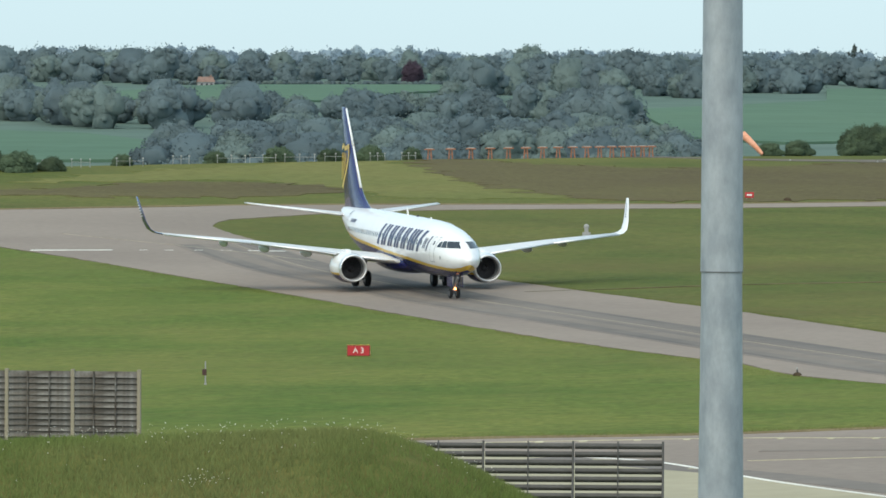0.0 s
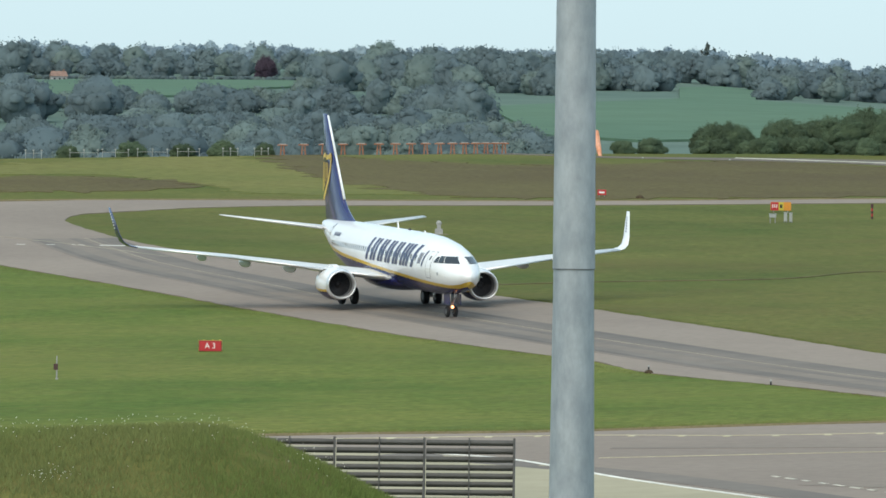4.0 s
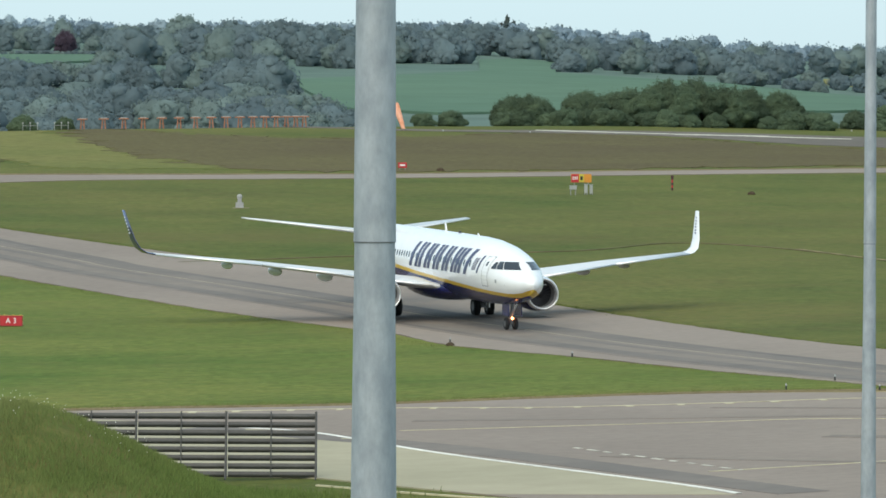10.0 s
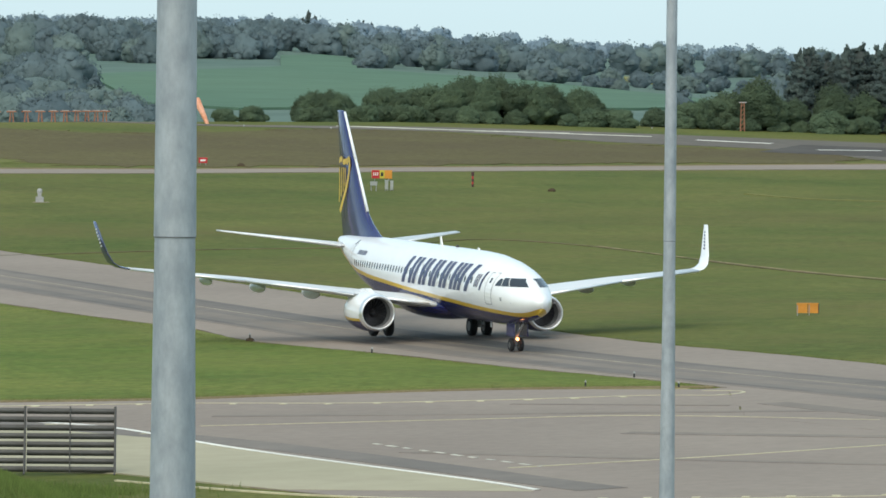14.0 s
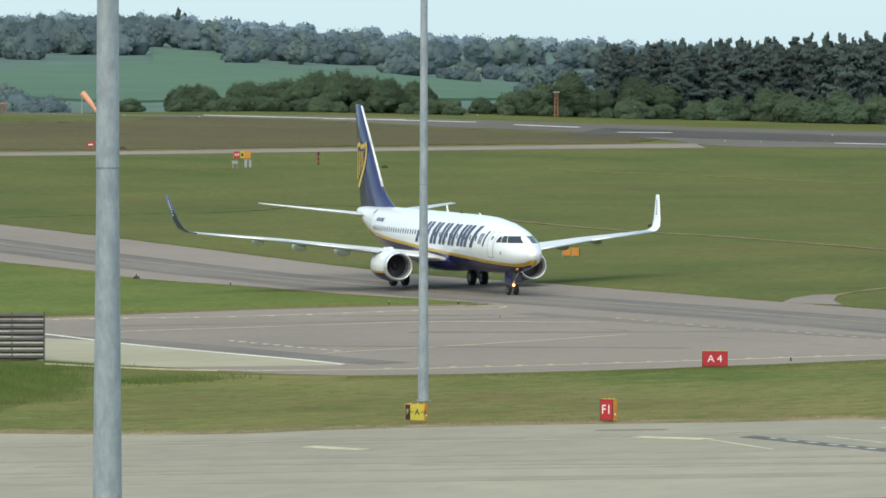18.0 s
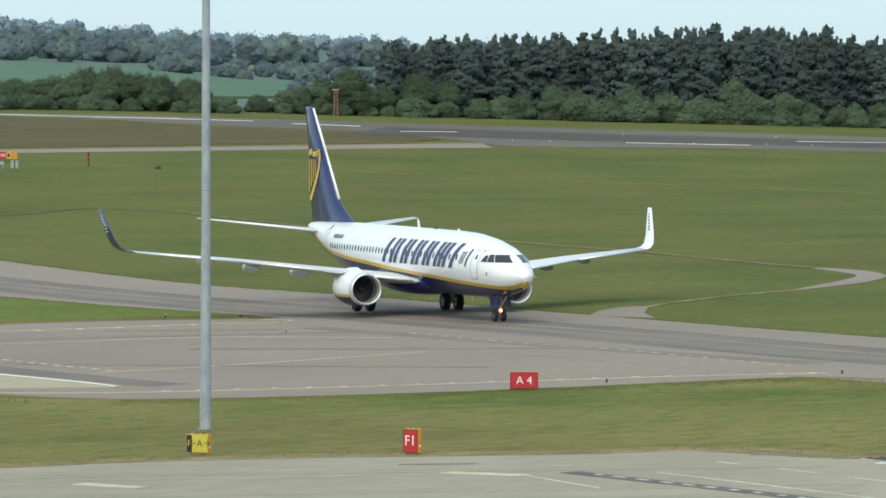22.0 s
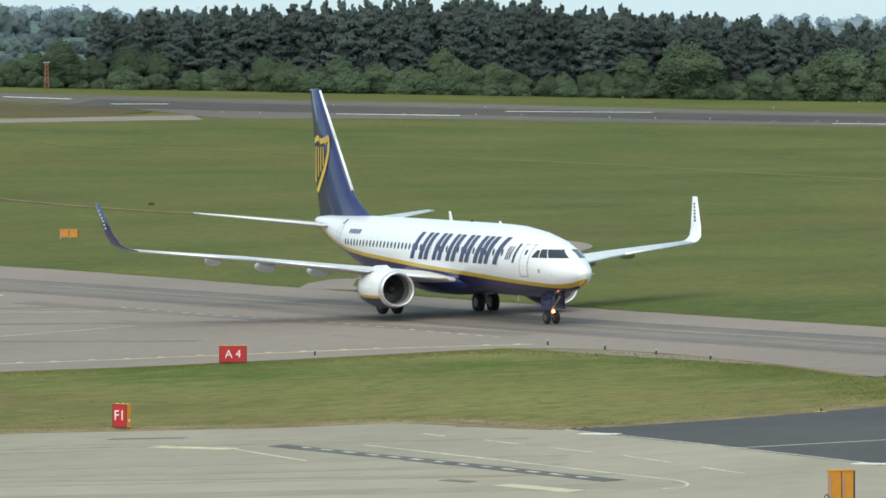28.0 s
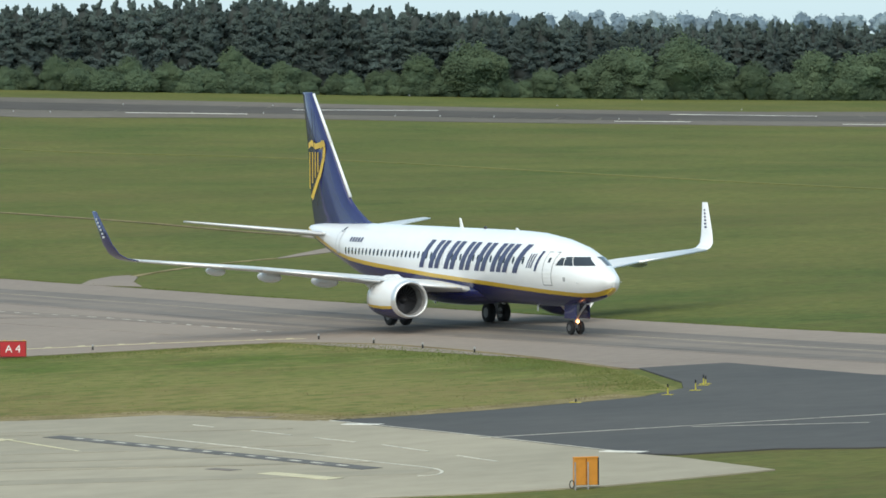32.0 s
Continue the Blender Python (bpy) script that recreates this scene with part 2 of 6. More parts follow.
def smooth_line(pts, per=6, closed=False):
    """A Catmull-Rom line through the points."""
    pts = [Vector(p).to_2d() if len(p) > 2 else Vector(p) for p in pts]
    n = len(pts)
    out = []
    for i in range(n if closed else n - 1):
        if closed:
            a, b, c, d = pts[i - 1], pts[i], pts[(i + 1) % n], pts[(i + 2) % n]
        else:
            a, b, c, d = pts[max(i - 1, 0)], pts[i], pts[i + 1], pts[min(i + 2, n - 1)]
        for k in range(per):
            t = k / per
            out.append(0.5 * ((2 * b) + (c - a) * t + (2 * a - 5 * b + 4 * c - d) * t * t + (3 * b - a - 3 * c + d) * t ** 3))
    if not closed:
        out.append(pts[-1])
    return out


def sheet(name, outline, lift, mat, label="", kind="structure", step=8.0, parent=None, ragged=0.0):
    """A surface that lies on the land within a plan outline."""
    rnd = random.Random(len(name) * 7 + int(outline[0][0]))
    line = [Vector(p) for p in outline]
    fine = []
    for a, b in zip(line, line[1:] + line[:1]):
        k = max(1, int((b - a).length / (1.2 if ragged else step)))
        for i in range(k):
            p = a.lerp(b, i / k)
            fine.append(p + Vector((rnd.uniform(-ragged, ragged), rnd.uniform(-ragged, ragged))))
    n = len(fine)
    xs, ys = [p.x for p in fine], [p.y for p in fine]
    pts = list(fine)
    x = min(xs) + step / 2
    while x < max(xs):
        y = min(ys) + step / 2
        while y < max(ys):
            pts.append(Vector((x, y)))
            y += step
        x += step
    vs, _, fs, *_ = geometry.delaunay_2d_cdt(pts, [(i, (i + 1) % n) for i in range(n)], [list(range(n))], 1, 1e-4)
    verts = [(v.x, v.y, terrain(v.x, v.y) + lift) for v in vs]
    fs = [tuple(f) for f in fs]
    if sum((Vector(verts[f[1]]) - Vector(verts[f[0]])).cross(Vector(verts[f[2]]) - Vector(verts[f[0]])).z for f in fs) < 0:
        fs = [f[::-1] for f in fs]
    edges = {(f[i], f[(i + 1) % len(f)]) for f in fs for i in range(len(f))}
    # the rim goes down into the land
    low = {}
    for a, b in sorted(edges):
        if (b, a) in edges:
            continue
        for k in (a, b):
            if k not in low:
                low[k] = len(verts)
                x, y, z = verts[k]
                verts.append((x, y, z - lift - 0.5))
        fs.append((b, a, low[a], low[b]))
    ob = mesh_object(name, verts, fs, mat, parent)
    return tagged(ob, label, kind=kind) if not parent else ob


def strip(name, pts, width, lift, mat, label="", kind="structure", dash=None, per=8, parent=None):
    """A painted line or narrow band along a plan line; dash: (length, gap) in metres."""
    line = smooth_line(pts, per) if len(pts) > 2 else [Vector(pts[0]).lerp(Vector(pts[1]), i / 24) for i in range(25)]
    d, verts, faces = 0.0, [], []
    if dash:
        fine = []
        for a, b in zip(line, line[1:]):
            k = max(1, int((b - a).length / 0.3))
            fine += [a.lerp(b, i / k) for i in range(k)]
        line = fine + [line[-1]]
    for a, b in zip(line, line[1:]):
        s = (b - a).length
        d += s
        if s < 1e-6 or (dash and (d % (dash[0] + dash[1])) > dash[0]):
            continue
        q = (b - a).normalized() * (width / 2)
        side = Vector((-q.y, q.x))
        i = len(verts)
        for p in (a - side, b - side, b + side, a + side):
            verts.append((p.x, p.y, terrain(p.x, p.y) + lift))
            verts.append((p.x, p.y, terrain(p.x, p.y) - 0.05))
        i2 = [i, i + 2, i + 4, i + 6]
        faces.append(tuple(i2))
        # both long edges go down into the land
        faces += [(i2[1], i2[0], i2[0] + 1, i2[1] + 1), (i2[3], i2[2], i2[2] + 1, i2[3] + 1)]
    ob = mesh_object(name, verts, faces, mat, parent)
    return tagged(ob, label, kind=kind) if not parent else ob


# ================= land =================
def spaced(*runs):
    out = []
    for a, b, s in runs:
        out += list(np.arange(a, b, s))
    return out + [runs[-1][1]]


gx = spaced((-2600, -400, 200), (-400, -100, 30), (-100, -40, 8), (-40, 14, 2), (14, 220, 6), (220, 600, 40), (600, 2600, 200))
gy = spaced((-600, 100, 60), (100, 270, 8), (270, 340, 2), (340, 760, 6), (760, 1100, 15), (1100, 2600, 50), (2600, 4600, 250))
verts = [(x, y, terrain(x, y)) for y in gy for x in gx]
w = len(gx)
faces = [(j * w + i, j * w + i + 1, (j + 1) * w + i + 1, (j + 1) * w + i) for j in range(len(gy) - 1) for i in range(w - 1)]
ground = tagged(mesh_object("ground", verts, faces, [GRASS, HAZED_PASTURE], smooth=True), "green and straw-coloured mown airfield grass", kind="structure")

# land beyond the brow takes the haze-tinted colour
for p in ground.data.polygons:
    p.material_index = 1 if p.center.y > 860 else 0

# rough grass and crops
sheet("rough_grass", smooth_line([(-23, 696), (-8, 690), (7, 688), (26, 707), (40, 704), (52, 690), (67, 686), (76, 677.5), (71, 661), (52, 651), (34, 642), (24, 636), (0, 628), (-11, 646)], 3, True), 0.05, ROUGH_GRASS, "brownish long grass going to seed", ragged=2.2)
sheet("rough_grass", smooth_line([(-62, 627), (-50, 640), (-38, 652), (-26, 642), (-30, 631), (-36, 626)], 3, True), 0.05, ROUGH_GRASS, "brownish long grass going to seed", ragged=2.2)
sheet("pale_grass", smooth_line([(-56, 645), (-46, 668), (-24, 690), (-11, 646), (-2, 632), (-20, 630), (-26, 643), (-38, 654)], 3, True), 0.03, PALE_GRASS, "pale dry meadow grass", ragged=2.2)
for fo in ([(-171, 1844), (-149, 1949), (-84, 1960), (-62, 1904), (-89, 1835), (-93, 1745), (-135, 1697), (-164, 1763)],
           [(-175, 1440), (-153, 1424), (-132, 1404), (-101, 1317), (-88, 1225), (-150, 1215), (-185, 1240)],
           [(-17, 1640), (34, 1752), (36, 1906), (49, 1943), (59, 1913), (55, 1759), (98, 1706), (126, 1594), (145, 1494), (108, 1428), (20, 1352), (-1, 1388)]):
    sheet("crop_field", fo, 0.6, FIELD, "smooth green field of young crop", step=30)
for fo in ([(134, 1836), (150, 1804), (145, 1741), (130, 1770)], [(165, 1795), (187, 1759), (178, 1679), (170, 1702)]):
    sheet("corn_field", fo, 0.6, CORN_FIELD, "yellowing field between hedges", step=30)

# ================= paved areas =================
MAIN_NEAR = [(-62, 578), (-47.4, 555.9), (-36.2, 534), (-20.9, 500.2), (-11.7, 477.2), (0.4, 447.2), (8.7, 428.8), (11.5, 422.8), (14.3, 412.5), (21.4, 400.1), (27.8, 387.2), (33.5, 376.9), (36.8, 369.7)]
MAIN_FAR = [(98, 246), (84.2, 281), (76.5, 303), (66.5, 331), (57, 356.8), (44.4, 389), (35.9, 406), (29.1, 423.9), (19.5, 453), (8.4, 482), (-5.4, 512.6), (-21.9, 548.3), (-29.4, 570.3), (-33.1, 585), (-32.5, 594)]
TW2_LOW = [(-23.9, 605), (-14.3, 611), (7.4, 617.5), (23.9, 624.5), (33.2, 629), (53.5, 638.6), (80, 651)]
TW2_UP = [(80, 661.5), (54.4, 646.6), (33.7, 636.2), (7.4, 624.0), (-29.7, 615.5), (-39.2, 611), (-53.4, 605), (-80, 596)]
sheet("taxiway", [*smooth_line(MAIN_NEAR, 4), (36, 350), (50, 318), (64, 282), (72, 262), (82, 238), (88, 224), *smooth_line(MAIN_FAR, 4), *smooth_line(TW2_LOW, 3), *smooth_line(TW2_UP, 3)], 0.05, ASPHALT,
      "worn grey-brown asphalt taxiway", ragged=0.12)
ISLAND_LOW = [(36.8, 369.7), (35.1, 368.8), (27, 370.8), (18.8, 370.1), (9, 368.2), (-0.2, 369), (-9.3, 369.5), (-19, 376)]
APRON_LOW = [(-19, 360), (-6, 345), (7.9, 326), (14.6, 315), (24.3, 302), (35.1, 298.7), (43.3, 298), (51.7, 298.5), (57.7, 298.5), (62, 292), (66, 278), (68.6, 265)]
sheet("apron", [*smooth_line(ISLAND_LOW, 3), *smooth_line(APRON_LOW, 3), (72, 262), (64, 282), (50, 318), (36, 350)], 0.045, ASPHALT, "grey-brown asphalt holding area between taxiways", ragged=0.05)
sheet("lush_meadow", [*MAIN_NEAR[::-1][:1], *[(x - 0.2, y) for x, y in MAIN_NEAR[::-1][1:]], (-90, 560), (-90, 380), *[(x, y + 0.3) for x, y in ISLAND_LOW[::-1]]], 0.03, LUSH, "lush green mown meadow between the taxiways", ragged=0.4)
sheet("concrete_pad", [(-10, 372 - 4), (-2, 362), (7.6, 350.6), (13.1, 337.1), (22, 317.9), (24.3, 311), (14.6, 315.1), (12, 319.1), (8, 325.6), (-4, 333), (-16, 345)], 0.06, BEIGE, "pale beige concrete pad", step=5)
sheet("runway", [*smooth_line([(-20, 716), (11, 709), (37, 718), (60, 716), (88, 708), (114, 703), (162, 686), (190, 685), (240, 676), (330, 660)], 4),
                 *smooth_line([(330, 600), (240, 615), (177, 633), (153, 641), (131, 647), (107, 656.4), (84, 655), (78, 668), (70, 687), (52.7, 695), (37, 708), (11, 706)], 4)], 0.06, RUNWAY,
      "long grey grooved runway on the airfield's brow", step=10)
sheet("near_taxiway", [*smooth_line([(-30, 277), (5.6, 268.1), (15.6, 261.1), (22.6, 260.3), (29.5, 258.4), (33.9, 256.5), (40.7, 253.3), (46.2, 251.6), (51, 243.5)], 4),
                       (54.7, 230.8), (58.4, 216.2), (59.5, 213), (61.2, 204.7), (58.7, 203.8), (54.4, 202.7), (50.4, 203), (46.6, 204.2), (40, 206), (20, 214), (-30, 232)], 0.05, CONCRETE, "pale grey concrete taxiway slabs", step=6, ragged=0.05)
sheet("dark_taxiway", [(51, 243.5), (53.5, 243.2), (58.5, 243.8), (65, 246), (67.8, 250), (68.6, 254), (69, 265), (73.2, 265.2), (76.7, 251.5), (84, 236), (92, 214), (80, 205), (66.3, 211.7), (63.5, 214), (59.7, 214.4), (58.4, 216.2), (54.7, 230.8)], 0.06, DARK_ASPHALT,
      "smooth newly laid dark asphalt taxiway", step=6)
NEAR_EDGE = [(5.6, 268.4), (15.6, 261.4), (22.6, 260.6), (29.5, 258.7), (33.9, 256.8), (40.7, 253.6), (46.2, 251.9), (51, 243.9), (53.5, 243.6), (58.5, 244.2), (65, 246.4)]
VERGE_FAR = [(67.6, 250), (68.3, 265), (65.7, 278), (61.7, 291.7), (57.5, 298.2), (51.7, 298.2), (43.3, 297.7), (35.1, 298.4), (24.3, 301.7), (16, 308), (10, 300), (6, 284)]
sheet("verge", [*smooth_line(NEAR_EDGE, 3), *VERGE_FAR], 0.03, VERGE, "mottled green and straw-coloured verge grass", step=4, ragged=0.1)
strip("straw_edge", [(x, y + 1.0) for x, y in NEAR_EDGE], 2.3, 0.06, STRAW_EDGE, "bleached straw edge of the verge")
strip("straw_edge", [(35, 369.3), (27, 371.3), (18.8, 370.6), (9, 368.7), (-0.2, 369.5), (-9.3, 370)], 0.9, 0.042, STRAW_EDGE, "bleached straw edge of the meadow")
strip("mown_line", [(58.4, 597), (62.7, 589.4), (70, 585.3), (79.8, 571.8), (93.1, 559.9), (102.5, 546.5), (109.9, 530.3), (118.3, 507.9), (128, 478), (140, 440)], 1.1, 0.05, PALE_GRASS, "pale mown line across the meadow")
strip("worn_track", [(56.5, 366), (58.6, 368.6), (60.9, 373.2), (63.4, 377.0), (67.4, 382.0), (70.3, 384.6)], 0.5, 0.05, STRAW_EDGE, "thin trodden path in the grass")
sheet("worn_patch", smooth_line([(70.3, 384.4), (73.8, 388.6), (76.8, 393.2), (79.0, 399.4), (79.4, 405.6), (78.2, 411), (76.4, 413.8), (77.1, 408), (77.5, 402), (75.6, 396.2), (73.0, 390.4)], 3, True), 0.045, ASPHALT, "bare grey worn bend of a path across the grass", step=3)
sheet("worn_wedge", [(54.6, 361.6), (56.0, 367.0), (57.8, 370.3), (58.9, 370.6), (59.1, 368.2), (58.2, 363.2), (58.0, 357.6)], 0.055, ASPHALT, "bare grey worn wedge beside the taxiway", step=3)
strip("trodden_edge", [(40.0, 513.2), (49, 486.4), (55.2, 471.4), (61.8, 459.2), (68.7, 441.0), (72.8, 426.5), (76.5, 414.7)], 0.4, 0.05, STRAW_EDGE, "pale straw edge of a trodden line")
strip("trodden_line", [(-4, 500), (11.5, 508), (24, 512), (31.8, 522), (40.0, 512), (49, 485.2), (55.2, 470.2), (61.8, 458.0), (68.7, 439.8), (72.8, 425.3), (76.5, 413.5)], 0.55, 0.05, EARTH_PATH, "thin brown trodden line across the grass")

# ---- tyre-darkened lanes and paint
LANE = [(-30, 560), (-22, 530), (-12, 503), (-8.5, 492.6), (2, 467.1), (12.6, 439.4), (23, 412), (33.6, 387.5), (44, 366), (53.7, 343), (62.7, 316.8), (71.7, 292.5), (80, 268), (90, 240)]
for off, wid, lift_, mat_ in ((-0.4, 7.4, 0.0600, LANE_GREY), (-0.5, 5.0, 0.0615, STAIN), (-2.9, 1.5, 0.0632, RUBBER), (-3.4, 0.5, 0.0645, RUBBER_DARK), (2.4, 1.7, 0.0632, RUBBER), (2.8, 0.5, 0.0645, RUBBER_DARK), (-0.3, 0.7, 0.0632, RUBBER), (1.2, 0.35, 0.0632, RUBBER)):
    strip("tyre_lane", [(x + off * 0.93, y + off * 0.36) for x, y in LANE], wid, lift_, mat_, "darkened wheel track along the taxiway")
strip("centre_line", [(x + 0.65, y + 0.3) for x, y in LANE], 0.08, 0.068, FADED_YELLOW, "faded yellow taxiway centre line")
strip("centre_line", [(-44.4, 572.9), (-33.8, 558.4), (-27, 548), (-21.1, 537.3)], 0.16, 0.068, FADED_YELLOW, "faded yellow taxiway centre line")
strip("stop_bar", [(-44.5, 551.5), (-38.1, 551.9)], 0.9, 0.066, WHITE_LINE, "worn white holding line")
strip("stop_bar", [(-36, 552), (-28, 551.6)], 0.3, 0.066, WHITE_LINE, "worn white holding line", dash=(0.8, 1.4))
strip("stop_bar", [(-27.4, 551.4), (-24.4, 550.6)], 0.8, 0.066, WHITE_LINE, "worn white holding line")
# holding area paint
strip("edge_line", [(-8, 366.5), (3, 366.3), (11.3, 365.7), (18.6, 363.8), (26.7, 364), (32.6, 365), (35.8, 364.2), (37.3, 365.6), (37.0, 367.0), (35.5, 367.5)], 0.16, 0.066, YELLOW_LINE, "faded yellow edge line")
strip("edge_ticks", [(-8, 366.1), (3, 365.9), (11.3, 365.3), (18.6, 363.4), (26.7, 363.6), (32.6, 364.6)], 0.7, 0.067, YELLOW_LINE, "short yellow ticks along the edge line", dash=(0.35, 2.0))
strip("edge_line", [(8, 322), (16, 312), (24.9, 306.6), (35.6, 304.4), (43.9, 303.6), (52, 302.8), (59.1, 300.6)], 0.16, 0.066, YELLOW_LINE, "faded yellow edge line")
strip("edge_ticks", [(24.9, 307.1), (35.6, 304.9), (43.9, 304.1), (52, 303.3), (59.1, 301.1)], 0.35, 0.067, YELLOW_LINE, "short pale ticks along the edge line", dash=(0.3, 1.5))
strip("faint_line", [(11.4, 351), (23.5, 351.5), (31.7, 351.5), (41.6, 345.4)], 0.1, 0.066, YELLOW_LINE, "faint yellow guide line")
strip("faint_line", [(23.9, 323), (32.9, 326.5), (42, 331.3)], 0.16, 0.066, YELLOW_LINE, "faint yellow guide line")
strip("dashed_line", [(18.9, 338.1), (25.3, 323.2)], 0.2, 0.067, FADED_WHITE, "white dashed holding line", dash=(0.85, 0.75))
strip("dashed_line", [(43, 349.3), (47.5, 337.3), (52.3, 326.6), (58.4, 307.6)], 0.11, 0.067, FADED_WHITE, "white dashed line along the taxiway", dash=(0.9, 1.1))
strip("pad_edge_line", [(4, 355.5), (7.7, 350.7), (13.1, 337.1), (22, 317.9), (24.5, 311.5)], 0.3, 0.075, WHITE_LINE, "white line along the concrete pad")
strip("dark_seam", [(2, 356), (14, 339), (27, 311)], 2.2, 0.061, RUBBER, "darkened band along the pad's edge")
# stains and seams in the holding area
for a_, b_, w_ in (((12, 357), (40, 352), 0.9), ((30, 341), (50, 330), 1.2), ((20, 333), (44, 316), 0.7), ((38, 358), (60, 309), 1.6), ((46, 352), (58, 322), 0.8), ((26, 361), (36, 357), 0.6)):
    strip("dark_stain", [a_, b_], w_, 0.0625, STAIN, "faint darker stain along the paving")
# near taxiway paint
for a_, b_ in (((20.1, 249.9), (22.5, 246.3)), ((34.7, 246.7), (37.6, 243.1)), ((44.6, 218.3), (46.5, 213.4))):
    strip("yellow_bar", [a_, b_], 0.75, 0.068, YELLOW_LINE, "broad faded yellow bar")
strip("thin_line", [(37.3, 244.2), (39.5, 234.8)], 0.14, 0.068, YELLOW_LINE, "thin yellow line")
strip("black_band", [(39.4, 243.7), (44.4, 229.5), (48.5, 217)], 0.85, 0.066, RUBBER_BLACK, "black painted band under white dashes")
strip("white_dashes", [(40.2, 241.9), (44.4, 229.6), (48, 218.6)], 0.22, 0.07, FADED_WHITE, "white dashes on a black band", dash=(0.9, 1.05))
strip("white_curve", [(42.6, 241.3), (45.8, 231.3), (49.3, 219.5), (50.4, 215.8), (50.55, 213.7), (50.1, 212.3), (49.4, 212.3)], 0.11, 0.07, FADED_WHITE, "thin white road line with a rounded end")
for a_, b_ in (((45.6, 245.5), (46.2, 243.4)), ((47.3, 240.2), (48.4, 236.4)), ((49, 234.3), (50.1, 230.6)), ((50.8, 228.4), (51.8, 223.6)), ((52.4, 220.6), (53.2, 216.5))):
    strip("white_dash", [a_, b_], 0.09, 0.07, FADED_WHITE, "thin white road dash")
for a_, b_ in (((51.3, 240.7), (52.6, 239.2)), ((57.6, 218.1), (58.9, 216.4))):
    strip("white_mark", [a_, b_], 0.45, 0.072, WHITE_LINE, "bright white paint mark at the join")
strip("joint_line", [(51.1, 243.3), (54.8, 230.6), (58.5, 216)], 0.09, 0.07, FADED_WHITE, "pale line where dark asphalt meets concrete")
strip("guide_line", [(54.8, 228.7), (62.2, 228.2), (70.5, 227.7), (80, 226)], 0.09, 0.07, FADED_WHITE, "thin white guide line on dark asphalt")
strip("guide_line", [(63.2, 227.5), (69.5, 223.8)], 0.06, 0.07, FADED_WHITE, "thin white guide line on dark asphalt")
for a_, b_, w_ in (((4, 262), (40, 247), 1.4), ((10, 256), (34, 246), 0.8), ((-4, 254), (44, 233), 1.8), ((8, 245), (48, 226), 1.1), ((2, 238), (50, 214), 2.0), ((24, 236), (46, 222), 0.7), ((-6, 246), (16, 238), 1.0)):
    strip("pale_stain", [a_, b_], w_, 0.063, CONCRETE_WORN, "paler worn band along the concrete")
for q in range(3):
    strip("slab_joint", [(-8, 262 - q * 9), (22, 252.5 - q * 9.5), (49, 240 - q * 10)], 0.012, 0.0645, JOINT, "dark joint between concrete slabs")
for a_, b_ in (((33.4, 252.2), (36.4, 250.6)), ((47.5, 248.6), (49.4, 247)), ((43, 222), (43.8, 220.4))):
    strip("repair_patch", [a_, b_], 0.5, 0.067, RUBBER, "dark repair patch in the concrete")
strip("runway_centre", [(70, 690), (95, 682), (120, 676), (150, 664), (185, 659), (240, 645), (320, 630)], 20, 0.085, RUNWAY_WORN, "darker rubbered middle of the runway")
# runway paint
for a_, b_, w_ in (((62.6, 704), (70.1, 700.4), 1.2), ((73.5, 688.1), (80.1, 690), 1.2), ((96.5, 667.9), (110, 666.2), 0.9), ((117.1, 679.1), (134.2, 680.8), 1.4), ((148.3, 649.5), (156.7, 648.6), 0.9),
                   ((25.7, 713.2), (58.4, 709.3), 1.8), ((160, 674), (176, 669), 1.2), ((172, 641), (186, 637), 0.9), ((40, 711), (50, 711.5), 2.5)):
    strip("runway_mark", [a_, b_], w_ * 0.75, 0.09, FADED_WHITE if w_ > 1.5 else WHITE_LINE, "white runway marking")
# dry straw along the paved edges
DRY = material("dry_straw_edge", (0.165, 0.128, 0.068), 0.95, vary=0.3, scale=2.0, second=(0.21, 0.17, 0.09), coarse=0.3, bump=0.03)
for pts, w_ in (([(5.6, 268.6), (15.6, 261.6), (22.6, 260.8), (29.5, 258.9), (33.9, 257), (40.7, 253.8), (46.2, 252.1), (50.6, 244.2)], 0.9), ([(53.5, 243.8), (58.5, 244.4), (65, 246.6)], 0.5),
                ([(36.3, 370.4), (27, 371.6), (18.8, 370.9), (9, 369), (-0.2, 369.8), (-9.3, 370.3), (-17, 375)], 1.4), ([(57, 298.9), (62, 292.4), (66, 278.4), (68.2, 265)], 0.5), ([(-54, 605.8), (-29.7, 616.4), (7.4, 624.9), (33.7, 637.1), (54.4, 647.5), (80, 662.4)], 1.6)):
    strip("dry_edge", pts, w_, 0.056, DRY, "dry straw-coloured grass along the paving")

# ================= airliner =================
WHITE_PAINT = material("glossy_white_paint", (0.83, 0.84, 0.85), 0.25, vary=0.03, scale=0.8, coat=0.4)
BLUE_PAINT = material("glossy_navy_paint", (0.012, 0.016, 0.10), 0.25, vary=0.1, scale=0.8, coat=0.4)
GOLD_PAINT = material("golden_yellow_paint", (0.65, 0.42, 0.04), 0.3, vary=0.05, scale=0.8, coat=0.3)
LETTER_BLUE = material("slate_blue_lettering", (0.045, 0.055, 0.13), 0.35, vary=0.1, scale=0.8)
WING_GREY = material("wing_grey_paint", (0.60, 0.61, 0.62), 0.35, vary=0.06, scale=0.6)
BARE_METAL = material("polished_metal_lip", (0.80, 0.80, 0.81), 0.3, metal=0.7, vary=0.05, scale=1.0)
DARK_METAL = material("dark_engine_metal", (0.05, 0.05, 0.055), 0.45, metal=0.6, vary=0.2, scale=3)
